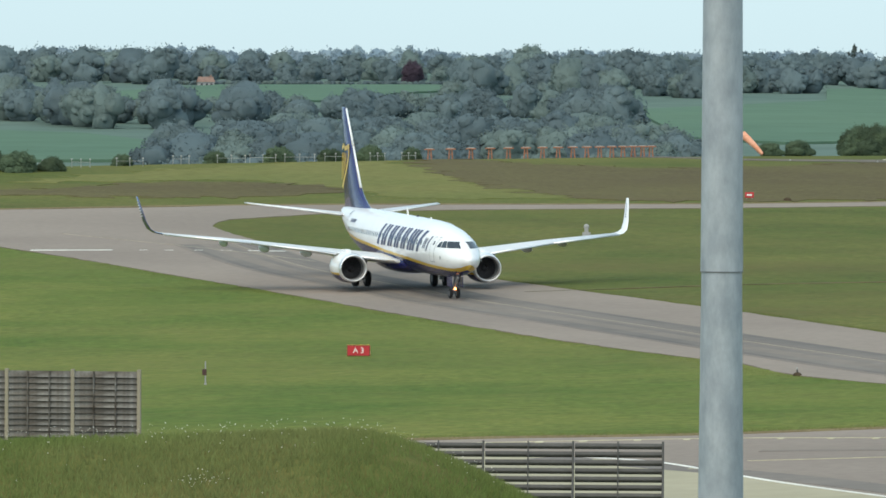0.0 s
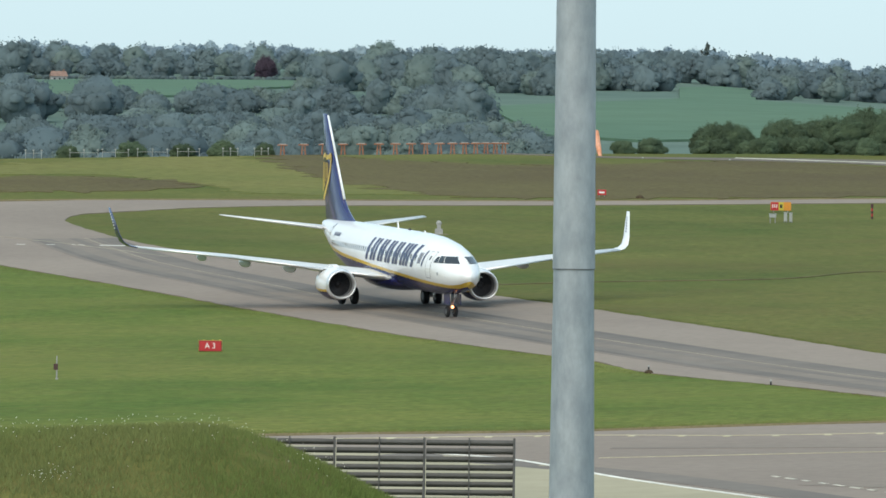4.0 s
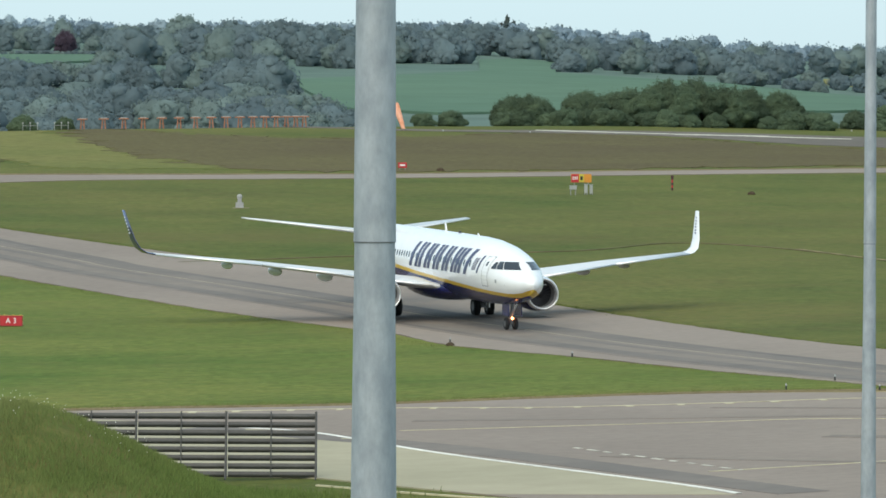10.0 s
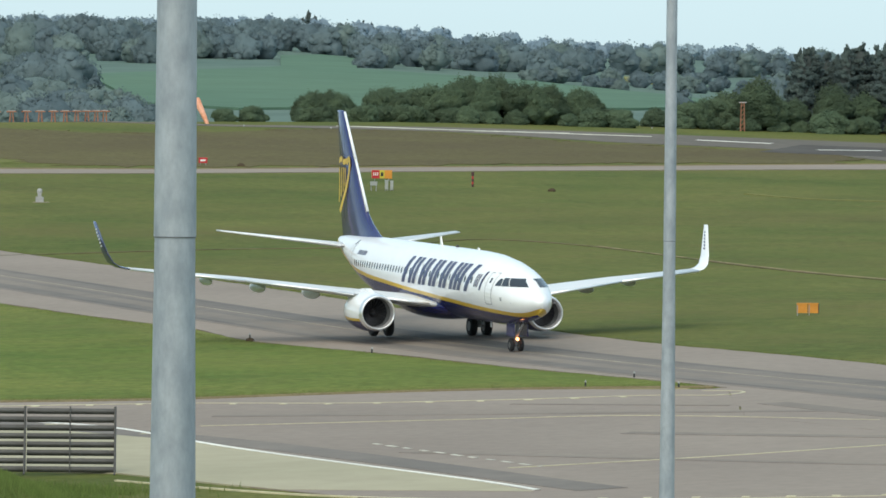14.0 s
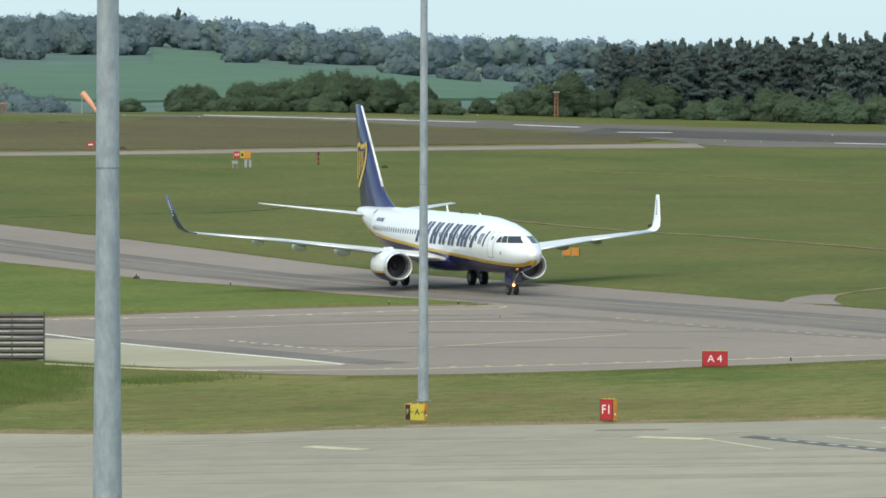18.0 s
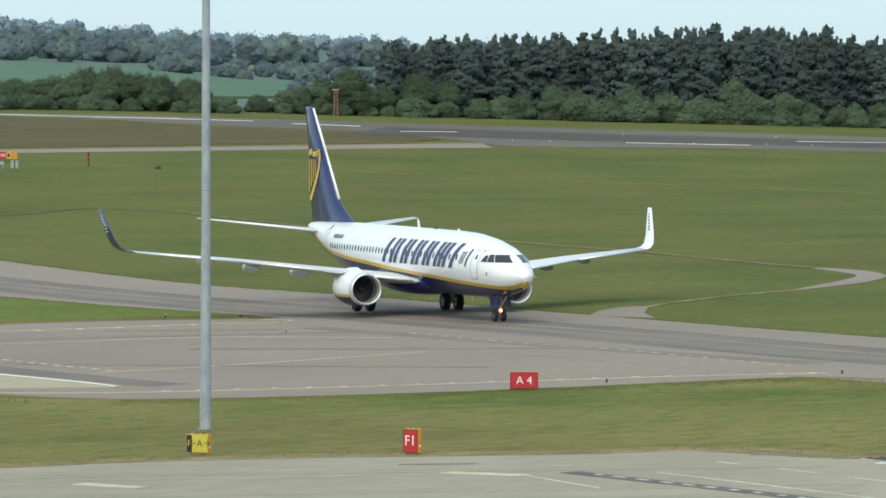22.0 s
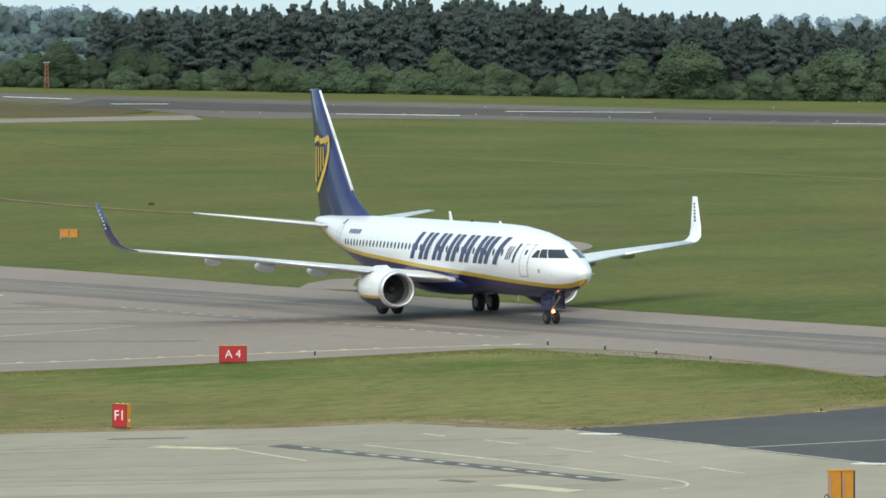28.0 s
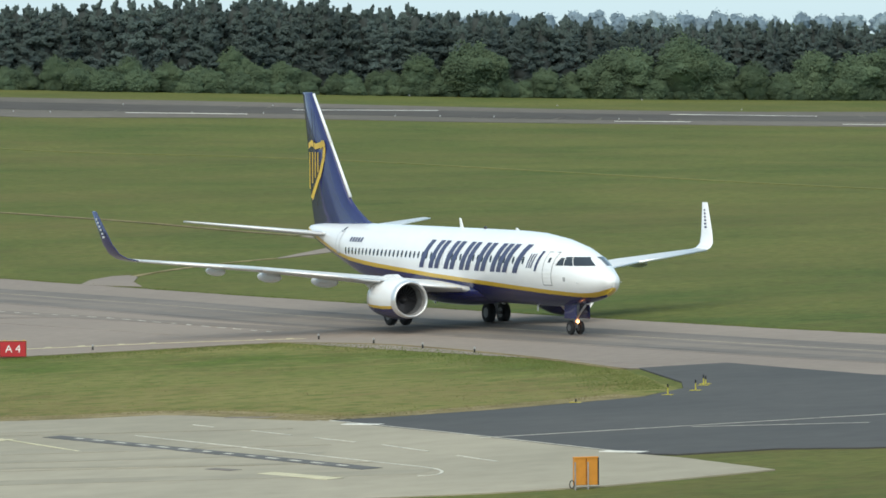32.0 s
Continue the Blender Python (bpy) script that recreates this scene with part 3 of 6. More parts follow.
INTAKE_GREY = material("intake_liner_grey", (0.15, 0.155, 0.16), 0.6, vary=0.12, scale=3)
FAN_METAL = material("fan_blade_metal", (0.10, 0.10, 0.11), 0.4, metal=0.7, vary=0.2, scale=3)
TYRE = material("black_tyre_rubber", (0.018, 0.018, 0.019), 0.85, vary=0.2, scale=6)
RIM = material("grey_wheel_rim", (0.14, 0.14, 0.145), 0.4, metal=0.5, vary=0.1, scale=6)
GEAR = material("landing_gear_grey", (0.42, 0.43, 0.45), 0.4, vary=0.1, scale=6)
WINDOW = material("dark_window_glass", (0.02, 0.022, 0.028), 0.08, vary=0.1, scale=2, coat=0.5)
SEAM = material("grey_panel_seam", (0.33, 0.34, 0.36), 0.5, vary=0.1, scale=3)
TAXI_LIGHT = lamp_material("lit_taxi_lamp", (1.0, 0.36, 0.12), 5.0)

NOSE_X = 4.2
# distance from the nose, centre height, half width, half height
HULL = [(0, 2.760, 0.020, 0.020), (0.12, 2.760, 0.270, 0.260), (0.35, 2.750, 0.460, 0.420), (0.8, 2.730, 0.720, 0.610), (1.4, 2.740, 0.990, 0.820), (2, 2.820, 1.200, 1.040), (2.7, 2.910, 1.400, 1.260), (4, 3.015, 1.620, 1.535), (5.8, 3.120, 1.790, 1.740), (8, 3.210, 1.870, 1.860), (10, 3.240, 1.880, 1.890), (14, 3.245, 1.880, 1.895), (18, 3.245, 1.880, 1.895), (22, 3.250, 1.880, 1.890), (23.5, 3.280, 1.870, 1.860), (25.5, 3.430, 1.800, 1.710), (28, 3.675, 1.620, 1.455), (30.2, 3.945, 1.360, 1.165), (32.2, 4.200, 1.040, 0.880), (33.8, 4.380, 0.760, 0.660), (35, 4.515, 0.500, 0.465), (35.9, 4.610, 0.280, 0.290), (36.3, 4.660, 0.140, 0.160)]


def hull_at(d):
    for a, b in zip(HULL, HULL[1:]):
        if a[0] <= d <= b[0]:
            t = (d - a[0]) / (b[0] - a[0])
            return [a[i] + (b[i] - a[i]) * t for i in (1, 2, 3)]
    return list(HULL[-1][1:])


def stripe_at(d):
    """Height of the lower edge of the gold stripe."""
    pts = [(0, 2.3), (1.0, 1.98), (2, 1.95), (5, 2.08), (8, 2.2), (11.6, 2.34), (17, 2.55), (21.5, 2.78), (25, 2.95), (28.4, 3.18), (31, 3.58), (34, 4.2), (36.3, 4.6)]
    for a, b in zip(pts, pts[1:]):
        if a[0] <= d <= b[0]:
            t = (d - a[0]) / (b[0] - a[0])
            return a[1] + (b[1] - a[1]) * t
    return pts[-1][1]


def hull_point(d, z, side, proud=0.0):
    """A point on the skin at that distance and height; side 1 is the aircraft's left."""
    zc, ry, rz = hull_at(d)
    c = max(-1, min(1, (z - zc) / rz))
    s = math.sqrt(max(0.0, 1 - c * c))
    n = Vector((0, side * s / ry, c / rz)).normalized()
    return Vector((NOSE_X - d, side * ry * s, zc + rz * c)) + n * proud


def skin_patch(d0, d1, z0, z1, side, proud=0.012, nd=2, nz=3, slant=0.0, bm=None, corner=0.0):
    """A patch that follows the skin between two distances and two heights."""
    bm = bm or bmesh.new()
    g = []
    for i in range(nd + 1):
        row = []
        for j in range(nz + 1):
            z = z0 + (z1 - z0) * j / nz
            d = d0 + (d1 - d0) * i / nd - slant * (j / nz)
            if corner and j in (0, nz) and i in (0, nd):
                d += corner if i == 0 else -corner
            row.append(bm.verts.new(hull_point(d, z, side, proud)))
        g.append(row)
    for i in range(nd):
        for j in range(nz):
            bm.faces.new((g[i][j], g[i + 1][j], g[i + 1][j + 1], g[i][j + 1]))
    return bm


def wing_bm(sections, n=10):
    """Aerofoil sections (leading-edge point, chord, thickness, up vector) joined along the span."""
    bm = bmesh.new()
    prof = [(1.0, 0.0)]
    for i in range(1, n + 1):
        t = 0.5 * (1 + math.cos(math.pi * i / n))
        prof.append((t, 0.62 * (1 - t) ** 0.5 * (0.15 + t ** 0.9) * 1.25 if t > 0 else 0))
    lower = [(t, -h * 0.75) for t, h in prof[1:-1]][::-1]
    ring = prof + lower
    rows = []
    for le, chord, thick, up in sections:
        le, up = Vector(le), Vector(up).normalized()
        rows.append([bm.verts.new(le + Vector((-chord * (t), 0, 0)) + up * (h * thick)) for t, h in ring])
    k = len(ring)
    for a, b in zip(rows, rows[1:]):
        for i in range(k):
            bm.faces.new((a[i], a[(i + 1) % k], b[(i + 1) % k], b[i]))
    bm.faces.new(rows[0])
    bm.faces.new(rows[-1][::-1])
    return bm


def revolve(profile, axis_x=True, n=32, squash=1.0, at=(0, 0, 0), mats=None):
    """(x, radius) profile turned about the x axis; squash flattens the underside."""
    bm = bmesh.new()
    rows = []
    for x, r in profile:
        row = []
        for i in range(n):
            a = 2 * math.pi * i / n
            zz = math.cos(a) * r
            if zz < 0:
                zz *= squash
            row.append(bm.verts.new((at[0] + x, at[1] + math.sin(a) * r, at[2] + zz)))
        rows.append(row)
    for k, (a, b) in enumerate(zip(rows, rows[1:])):
        for i in range(n):
            f = bm.faces.new((a[i], a[(i + 1) % n], b[(i + 1) % n], b[i]))
            if mats:
                f.material_index = mats(k, i, n)
    return bm


def build_airliner():
    plane = thing("airliner", Matrix.Identity(4), "white twin-engined airliner with navy belly, gold stripe and navy tail fin", "airliner")
    # --- fuselage
    bm = bmesh.new()
    rows, up, mid, low = [], 14, 2, 10
    ds = []
    for a, b in zip(HULL, HULL[1:]):
        k = max(1, int((b[0] - a[0]) / 0.9))
        ds += [a[0] + (b[0] - a[0]) * i / k for i in range(k)]
    ds.append(HULL[-1][0])
    for d in ds:
        zc, ry, rz = hull_at(d)
        z0 = stripe_at(d)
        cosang = lambda z: math.acos(max(-1, min(1, (z - zc) / rz)))
        t1, t2 = cosang(z0 + 0.22), cosang(z0)
        ang = [t1 * i / up for i in range(up)] + [t1 + (t2 - t1) * i / mid for i in range(mid)] + [t2 + (math.pi - t2) * i / low for i in range(low + 1)]
        ring = [(s * ry * math.sin(t), zc + rz * math.cos(t)) for s, seq in ((1, ang), (-1, ang[-2:0:-1])) for t in seq]
        rows.append([bm.verts.new((NOSE_X - d, y, z)) for y, z in ring])
    k = len(rows[0])
    for a, b in zip(rows, rows[1:]):
        for i in range(k):
            f = bm.faces.new((a[i], a[(i + 1) % k], b[(i + 1) % k], b[i]))
            j = i if i < up + mid + low else k - 1 - i
            f.material_index = 0 if j < up else 1 if j < up + mid else 2
    bm.faces.new(rows[0][::-1])
    bm.faces.new(rows[-1])
    part("fuselage", bm, [WHITE_PAINT, GOLD_PAINT, BLUE_PAINT], plane, smooth=True)
    # belly fairing under the wing root
    bm = bmesh.new()
    bmesh.ops.create_uvsphere(bm, u_segments=24, v_segments=14, radius=1.0, matrix=Matrix.Translation((-12.6, 0, 1.95)) @ Matrix.Diagonal((5.4, 2.15, 0.85, 1)))
    part("belly_fairing", bm, BLUE_PAINT, plane, smooth=True)
    # --- cockpit windows
    for side in (-1, 1):
        for k, (l0, u0, l1, u1) in enumerate(((1.42, 2.25, 2.36, 2.82), (2.41, 2.86, 3.02, 3.24), (3.07, 3.29, 3.66, 3.52))):
            bm = bmesh.new()
            g = []
            for i in range(5):
                row = []
                for j in range(4):
                    lo, hi = l0 + (l1 - l0) * i / 4, u0 + (u1 - u0) * i / 4
                    z = 3.53 + (0.43 if k < 2 else 0.38) * j / 3
                    row.append(bm.verts.new(hull_point(lo + (hi - lo) * j / 3, z, side, 0.015)))
                g.append(row)
            for i in range(4):
                for j in range(3):
                    bm.faces.new((g[i][j], g[i + 1][j], g[i + 1][j + 1], g[i][j + 1]))
            part("windscreen" if k < 1 else "cockpit_window", bm, WINDOW, plane, "dark flight deck window")
        # passenger windows
        for i in range(44):
            d = 6.6 + i * 0.502
            if d > 28.4 or abs(d - 15.5) < 0.25:
                continue
            part("cabin_window", skin_patch(d, d + 0.25, 3.52, 3.87, side, 0.012, 1, 2, 0, corner=0.05), WINDOW, plane)
        # doors
        for d0, d1, z0, z1 in ((3.85, 4.7, 2.5, 4.2), (29.4, 30.0, 3.5, 4.75)):
            door = part("cabin_door", skin_patch(d0, d1, z0, z1, side, 0.010, 2, 8), WHITE_PAINT, plane)
            for a, b, c, e in ((d0, d0 + 0.05, z0, z1), (d1 - 0.05, d1, z0, z1), (d0, d1, z0, z0 + 0.05), (d0, d1, z1 - 0.05, z1)):
                part("door_seam", skin_patch(a, b, c, e, side, 0.016, 1, 8), SEAM, door)
            part("door_window", skin_patch((d0 + d1) / 2 - 0.1, (d0 + d1) / 2 + 0.1, z0 + 1.15, z0 + 1.4, side, 0.018, 1, 2), WINDOW, door)
        for d0 in (15.3, 16.1):
            hatch = part("overwing_exit", skin_patch(d0, d0 + 0.55, 3.25, 4.2, side, 0.010, 1, 4), WHITE_PAINT, plane)
            for a, b, c, e in ((d0, d0 + 0.04, 3.25, 4.2), (d0 + 0.51, d0 + 0.55, 3.25, 4.2)):
                part("door_seam", skin_patch(a, b, c, e, side, 0.014, 1, 4), SEAM, hatch)
        # the airline's word mark as seven plain slanted blocks, and a plain emblem beside it
        x0 = 7.25
        for i in range(7):
            wid = 0.5 if i == 1 else 1.62
            bars = ((0.0, 0.5),) if i == 1 else ((0.0, 0.5), (1.12, 1.62))
            for a, b_ in bars:
                part("wordmark_bar", skin_patch(x0 + a, x0 + b_, 3.05, 4.5, side, 0.020, 2, 6, 0.75), LETTER_BLUE, plane, "slate-blue bar of the airline's word mark")
            x0 += wid + 0.19
        for i in range(3):
            part("emblem_bar", skin_patch(5.75 + i * 0.22, 5.85 + i * 0.22, 3.35 + 0.0 * i, 4.05, side, 0.02, 1, 4, 0.2), LETTER_BLUE, plane)
        part("emblem_bow", skin_patch(5.3, 5.5, 3.2, 4.2, side, 0.02, 1, 5, 0.25), LETTER_BLUE, plane)
        # registration as plain bars
        for i in range(5):
            part("registration_bar", skin_patch(26.3 + i * 0.36, 26.53 + i * 0.36, 4.18, 4.42, side, 0.016, 1, 2, 0.04), LETTER_BLUE, plane)
        part("static_port", skin_patch(2.7, 2.9, 2.75, 2.95, side, 0.014, 1, 1), SEAM, plane)
        part("pitot_probe", tube_bm(hull_point(1.9, 2.7, side), hull_point(1.9, 2.7, side) + Vector((0.25, side * 0.08, 0)), 0.02), GEAR, plane)
    # --- wings
    for side in (-1, 1):
        secs = [((-8.3, side * 0.6, 1.95), 8.6, 1.15, (0, 0, 1)), ((-9.2, side * 1.9, 2.05), 7.3, 1.0, (0, 0, 1)), ((-11.25, side * 5.6, 2.50), 4.75, 0.66, (0, 0, 1)),
                ((-14.1, side * 11.0, 3.08), 3.2, 0.42, (0, 0, 1)), ((-17.1, side * 16.7, 3.56), 1.75, 0.22, (0, 0, 1)), ((-17.45, side * 17.15, 3.66), 1.62, 0.19, (0, -side * 0.5, 1)),
                ((-17.75, side * 17.48, 3.90), 1.5, 0.16, (0, -side, 0.7)), ((-18.2, side * 17.70, 4.40), 1.3, 0.13, (0, -side, 0.25)), ((-19.45, side * 18.08, 6.10), 0.62, 0.07, (0, -side, 0.2))]
        wing = part("wing", wing_bm(secs[:5]), WING_GREY, plane, "grey swept wing with bright leading edge", smooth=True)
        part("winglet", wing_bm(secs[4:]), WHITE_PAINT if side > 0 else BLUE_PAINT, wing, "white blended winglet" if side > 0 else "navy-faced blended winglet", smooth=True)
        for i in range(6):
            t0 = 0.2 + i * 0.115
            a = Vector((-18.25, side * 17.72, 4.45)).lerp(Vector((-19.4, side * 18.06, 6.05)), t0)
            for s2 in (-1, 1):
                part("winglet_bar", box_bm(0.26 - 0.02 * i, 0.012, 0.10, a + Vector((-0.55 + 0.03 * i, s2 * 0.075 * (1 - i * 0.06), 0))), LETTER_BLUE if side > 0 else WING_GREY, wing)
        # bright slat along the leading edge
        bm = bmesh.new()
        pts = [Vector(s[0]) for s in secs[1:5]]
        for a, b in zip(pts, pts[1:]):
            tube_bm(a + Vector((-0.02, 0, 0.0)), b + Vector((-0.02, 0, 0.0)), 0.075, 0.06, 10, bm)
        part("slat", bm, BARE_METAL, wing, "bright metal leading-edge slat", smooth=True)
        # flap track fairings
        for y, x, z, s in ((6.7, -15.8, 2.35, 1.0), (9.6, -16.4, 2.62, 0.9), (12.4, -17.0, 2.95, 0.75)):
            bm = bmesh.new()
            bmesh.ops.create_uvsphere(bm, u_segments=14, v_segments=10, radius=1, matrix=Matrix.Translation((x, side * y, z)) @ Matrix.Diagonal((1.65 * s, 0.24 * s, 0.33 * s, 1)))
            part("flap_fairing", bm, WING_GREY, wing, smooth=True)
        # --- engine
        ey, ez, ex = side * 4.85, 1.54, -9.15
        cowl = [(-0.05, 0.84), (0.02, 0.88), (0.0, 0.93), (-0.12, 0.99), (-0.35, 1.03)]
        engine = part("engine_cowl", revolve([(-0.34, 1.03), (-0.8, 1.09), (-1.6, 1.12), (-2.4, 1.08), (-3.1, 0.98), (-3.5, 0.90), (-3.48, 0.86), (-2.8, 0.9)], n=40, squash=0.93, at=(ex, ey, ez),
                                              mats=lambda k, i, n: 2 if math.cos(2 * math.pi * (i + 0.5) / n) < -0.42 else 1 if math.cos(2 * math.pi * (i + 0.5) / n) < -0.24 else 0), [WHITE_PAINT, GOLD_PAINT, BLUE_PAINT], plane, "white engine cowling with gold stripe and navy underside", smooth=True)
        part("intake_lip", revolve([(-0.34, 1.032), (-0.2, 1.005), (-0.06, 0.965), (0.0, 0.925), (-0.02, 0.885), (-0.12, 0.845), (-0.4, 0.81)], n=40, squash=0.93, at=(ex, ey, ez)), BARE_METAL, engine, "polished metal intake lip", smooth=True)
        part("intake_duct", revolve([(-0.38, 0.812), (-0.7, 0.80), (-1.1, 0.80)], n=40, squash=0.95, at=(ex, ey, ez)), INTAKE_GREY, engine, smooth=True)
        bm = bmesh.new()
        bmesh.ops.create_circle(bm, cap_ends=True, segments=40, radius=0.80, matrix=Matrix.Translation((ex - 1.08, ey, ez)) @ Matrix.Rotation(math.pi / 2, 4, "Y"))
        part("fan_disc", bm, DARK_METAL, engine)
        for i in range(24):
            a = 2 * math.pi * i / 24
            bm = bmesh.new()
            rot = Matrix.Translation((ex - 0.98, ey, ez)) @ Matrix.Rotation(a, 4, "X")
            vs = [bm.verts.new(rot @ Vector(p)) for p in ((0.0, -0.03, 0.22), (-0.06, 0.03, 0.22), (-0.09, 0.13, 0.78), (0.03, -0.02, 0.78))]
            bm.faces.new(vs)
            part("fan_blade", bm, FAN_METAL, engine)
        part("spinner", revolve([(-0.62, 0.01), (-0.7, 0.1), (-0.82, 0.18), (-1.0, 0.24)], n=20, at=(ex, ey, ez)), DARK_METAL, engine, smooth=True)
        part("core_exhaust", revolve([(-2.9, 0.75), (-3.6, 0.62), (-4.3, 0.5), (-4.28, 0.44), (-3.6, 0.4)], n=28, at=(ex, ey, ez)), DARK_METAL, engine, smooth=True)
        part("exhaust_cone", revolve([(-4.0, 0.3), (-4.6, 0.18), (-5.0, 0.02)], n=20, at=(ex, ey, ez)), DARK_METAL, engine, smooth=True)
        bm = bmesh.new()
        vs = [(ex - 0.9, ez + 0.98), (ex - 1.9, ez + 1.28), (ex - 2.6, ez + 1.25), (ex - 5.4, ez + 0.75), (ex - 4.6, ez + 0.35), (ex - 2.4, ez + 0.75)]
        va = [bm.verts.new((x, ey - 0.16, z)) for x, z in vs]
        vb = [bm.verts.new((x, ey + 0.16, z)) for x, z in vs]
        bm.faces.new(va)
        bm.faces.new(vb[::-1])
        for i in range(len(vs)):
            bm.faces.new((va[i], vb[i], vb[(i + 1) % len(vs)], va[(i + 1) % len(vs)]))
        part("engine_pylon", bm, WHITE_PAINT, engine)
        # --- tailplane
        part("tailplane", wing_bm([((-27.6, side * 0.5, 4.42), 3.9, 0.5, (0, 0, 1)), ((-28.1, side * 1.2, 4.5), 3.5, 0.42, (0, 0, 1)), ((-31.9, side * 7.25, 5.14), 1.2, 0.14, (0, 0, 1))]), WING_GREY, plane, "grey tailplane with bright leading edge", smooth=True)
        part("tailplane_edge", tube_bm((-28.05, side * 1.2, 4.5), (-31.88, side * 7.25, 5.14), 0.07, 0.04, 10), WHITE_PAINT, plane, smooth=True)
        # --- main gear
        gear = part("main_gear_strut", tube_bm((-14.85, side * 2.87, 0.6), (-14.75, side * 2.6, 2.0), 0.13, 0.16), GEAR, plane, smooth=True)
        box = box_bm(0.9, 0.06, 1.0, (-14.8, side * 3.15, 1.5), 0.02)
        part("gear_door", box, WHITE_PAINT, gear)
        for o in (-0.43, 0.43):
            c = Vector((-14.87, side * 2.87 + o, 0.56))
            whl = part("main_wheel", wheel_bm(0.56, 0.36, c), TYRE, plane, smooth=True)
            part("wheel_rim", tube_bm(c + Vector((0, -0.19, 0)), c + Vector((0, 0.19, 0)), 0.27, 0.27, 20), RIM, whl)
        part("gear_axle", tube_bm((-14.87, side * 2.87 - 0.4, 0.56), (-14.87, side * 2.87 + 0.4, 0.56), 0.08), GEAR, gear)
    # --- fin
    fin_sections = [((-23.2, 4.9), (-31.3, 4.6), 0.36), ((-24.6, 5.3), (-31.55, 5.2), 0.33), ((-25.9, 5.85), (-31.75, 5.8), 0.31), ((-26.75, 6.4), (-31.9, 6.4), 0.29), ((-29.3, 9.4), (-32.35, 9.4), 0.2), ((-31.6, 12.1), (-33.0, 12.1), 0.12), ((-31.8, 12.2), (-33.0, 12.2), 0.06)]
    bm = bmesh.new()
    rows = []
    for (xl, zl), (xt, zt), th in fin_sections:
        row = []
        for t, h in ((0, 0), (0.06, 0.55), (0.25, 1), (0.6, 0.8), (1, 0.1), (1, -0.1), (0.6, -0.8), (0.25, -1), (0.06, -0.55)):
            row.append(bm.verts.new((xl + (xt - xl) * t, h * th, zl + (zt - zl) * t)))
        rows.append(row)
    for a, b in zip(rows, rows[1:]):
        for i in range(9):
            bm.faces.new((a[i], a[(i + 1) % 9], b[(i + 1) % 9], b[i]))
    bm.faces.new(rows[-1])
    fin = part("tail_fin", bm, BLUE_PAINT, plane, "navy tail fin with a plain gold emblem", smooth=True)
    bm = bmesh.new()
    for a, b in (((-26.85, 6.5), (-29.28, 9.4)), ((-29.28, 9.4), (-31.58, 12.1))):
        tube_bm((a[0], 0, a[1]), (b[0], 0, b[1]), 0.085, 0.07, 10, bm)
    part("fin_leading_edge", bm, WHITE_PAINT, fin, "white leading edge", smooth=True)
    for side in (-1, 1):
        yb = lambda z: side * (0.335 - (z - 5.5) * 0.029)
        bm = bmesh.new()
        # plain emblem: a bow, a pillar and bars
        bow = [(-30.3, 9.15), (-30.0, 9.5), (-29.75, 9.2), (-29.8, 8.6), (-30.2, 7.75), (-30.75, 7.0), (-31.2, 6.35)]
        for (xa, za), (xb, zb) in zip(bow, bow[1:]):
            n_ = Vector((xb - xa, zb - za)).normalized() * 0.16
            q = [(xa - n_.y, za + n_.x), (xb - n_.y, zb + n_.x), (xb + n_.y, zb - n_.x), (xa + n_.y, za - n_.x)]
            bm.faces.new([bm.verts.new((x, yb(z), z)) for x, z in q])
        top = [(-31.8, 9.25), (-31.4, 9.42), (-30.9, 9.22), (-30.2, 9.32)]
        for (xa, za), (xb, zb) in zip(top, top[1:]):
            bm.faces.new([bm.verts.new((x, yb(z), z)) for x, z in ((xa, za - 0.16), (xb, zb - 0.16), (xb, zb + 0.16), (xa, za + 0.16))])
        part("fin_emblem", bm, GOLD_PAINT, fin, "plain gold emblem")
        for i in range(4):
            x = -31.55 + i * 0.35
            zlo = 6.9 + i * 0.3
            part("emblem_bar", box_bm(0.10, 0.015, 8.9 - zlo, (x, yb(8.0), (8.9 + zlo) / 2)), GOLD_PAINT, fin)
        part("rudder_seam", box_bm(0.04, 0.015, 5.4, (-31.0, yb(9), 8.6), rot=Matrix.Rotation(radians(-9), 4, 'Y')), DARK_METAL, fin)
    # --- nose gear
    strut = part("nose_gear_strut", tube_bm((-0.05, 0, 0.35), (0.15, 0, 1.6), 0.09, 0.11), GEAR, plane, smooth=True)
    part("drag_brace", tube_bm((-0.05, 0, 0.75), (1.0, 0, 1.5), 0.05), GEAR, strut)
    for s in (-1, 1):
        c = Vector((-0.1, s * 0.26, 0.345))
        whl = part("nose_wheel", wheel_bm(0.345, 0.2, c), TYRE, plane, smooth=True)
        part("wheel_rim", tube_bm(c + Vector((0, -0.105, 0)), c + Vector((0, 0.105, 0)), 0.17, 0.17, 18), RIM, whl)
        part("nose_gear_door", box_bm(1.3, 0.04, 0.70, (0.1, s * 0.38, 1.16), 0.01), BLUE_PAINT, plane)
    bm = bmesh.new()
    bmesh.ops.create_uvsphere(bm, u_segments=16, v_segments=10, radius=0.085, matrix=Matrix.Translation((0.16, 0, 0.66)))
    part("taxi_lamp", bm, TAXI_LIGHT, strut, "lit taxi lamp", smooth=True)
    # --- aerials and beacons
    for d, h in ((17.1, 0.5), (10.5, 0.12)):
        bm = bmesh.new()
        q = [(NOSE_X - d, 5.08), (NOSE_X - d - 0.34, 5.08), (NOSE_X - d - 0.44, 5.13 + h), (NOSE_X - d - 0.32, 5.13 + h)]
        va, vb = [bm.verts.new((x, -0.03, z)) for x, z in q], [bm.verts.new((x, 0.03, z)) for x, z in q]
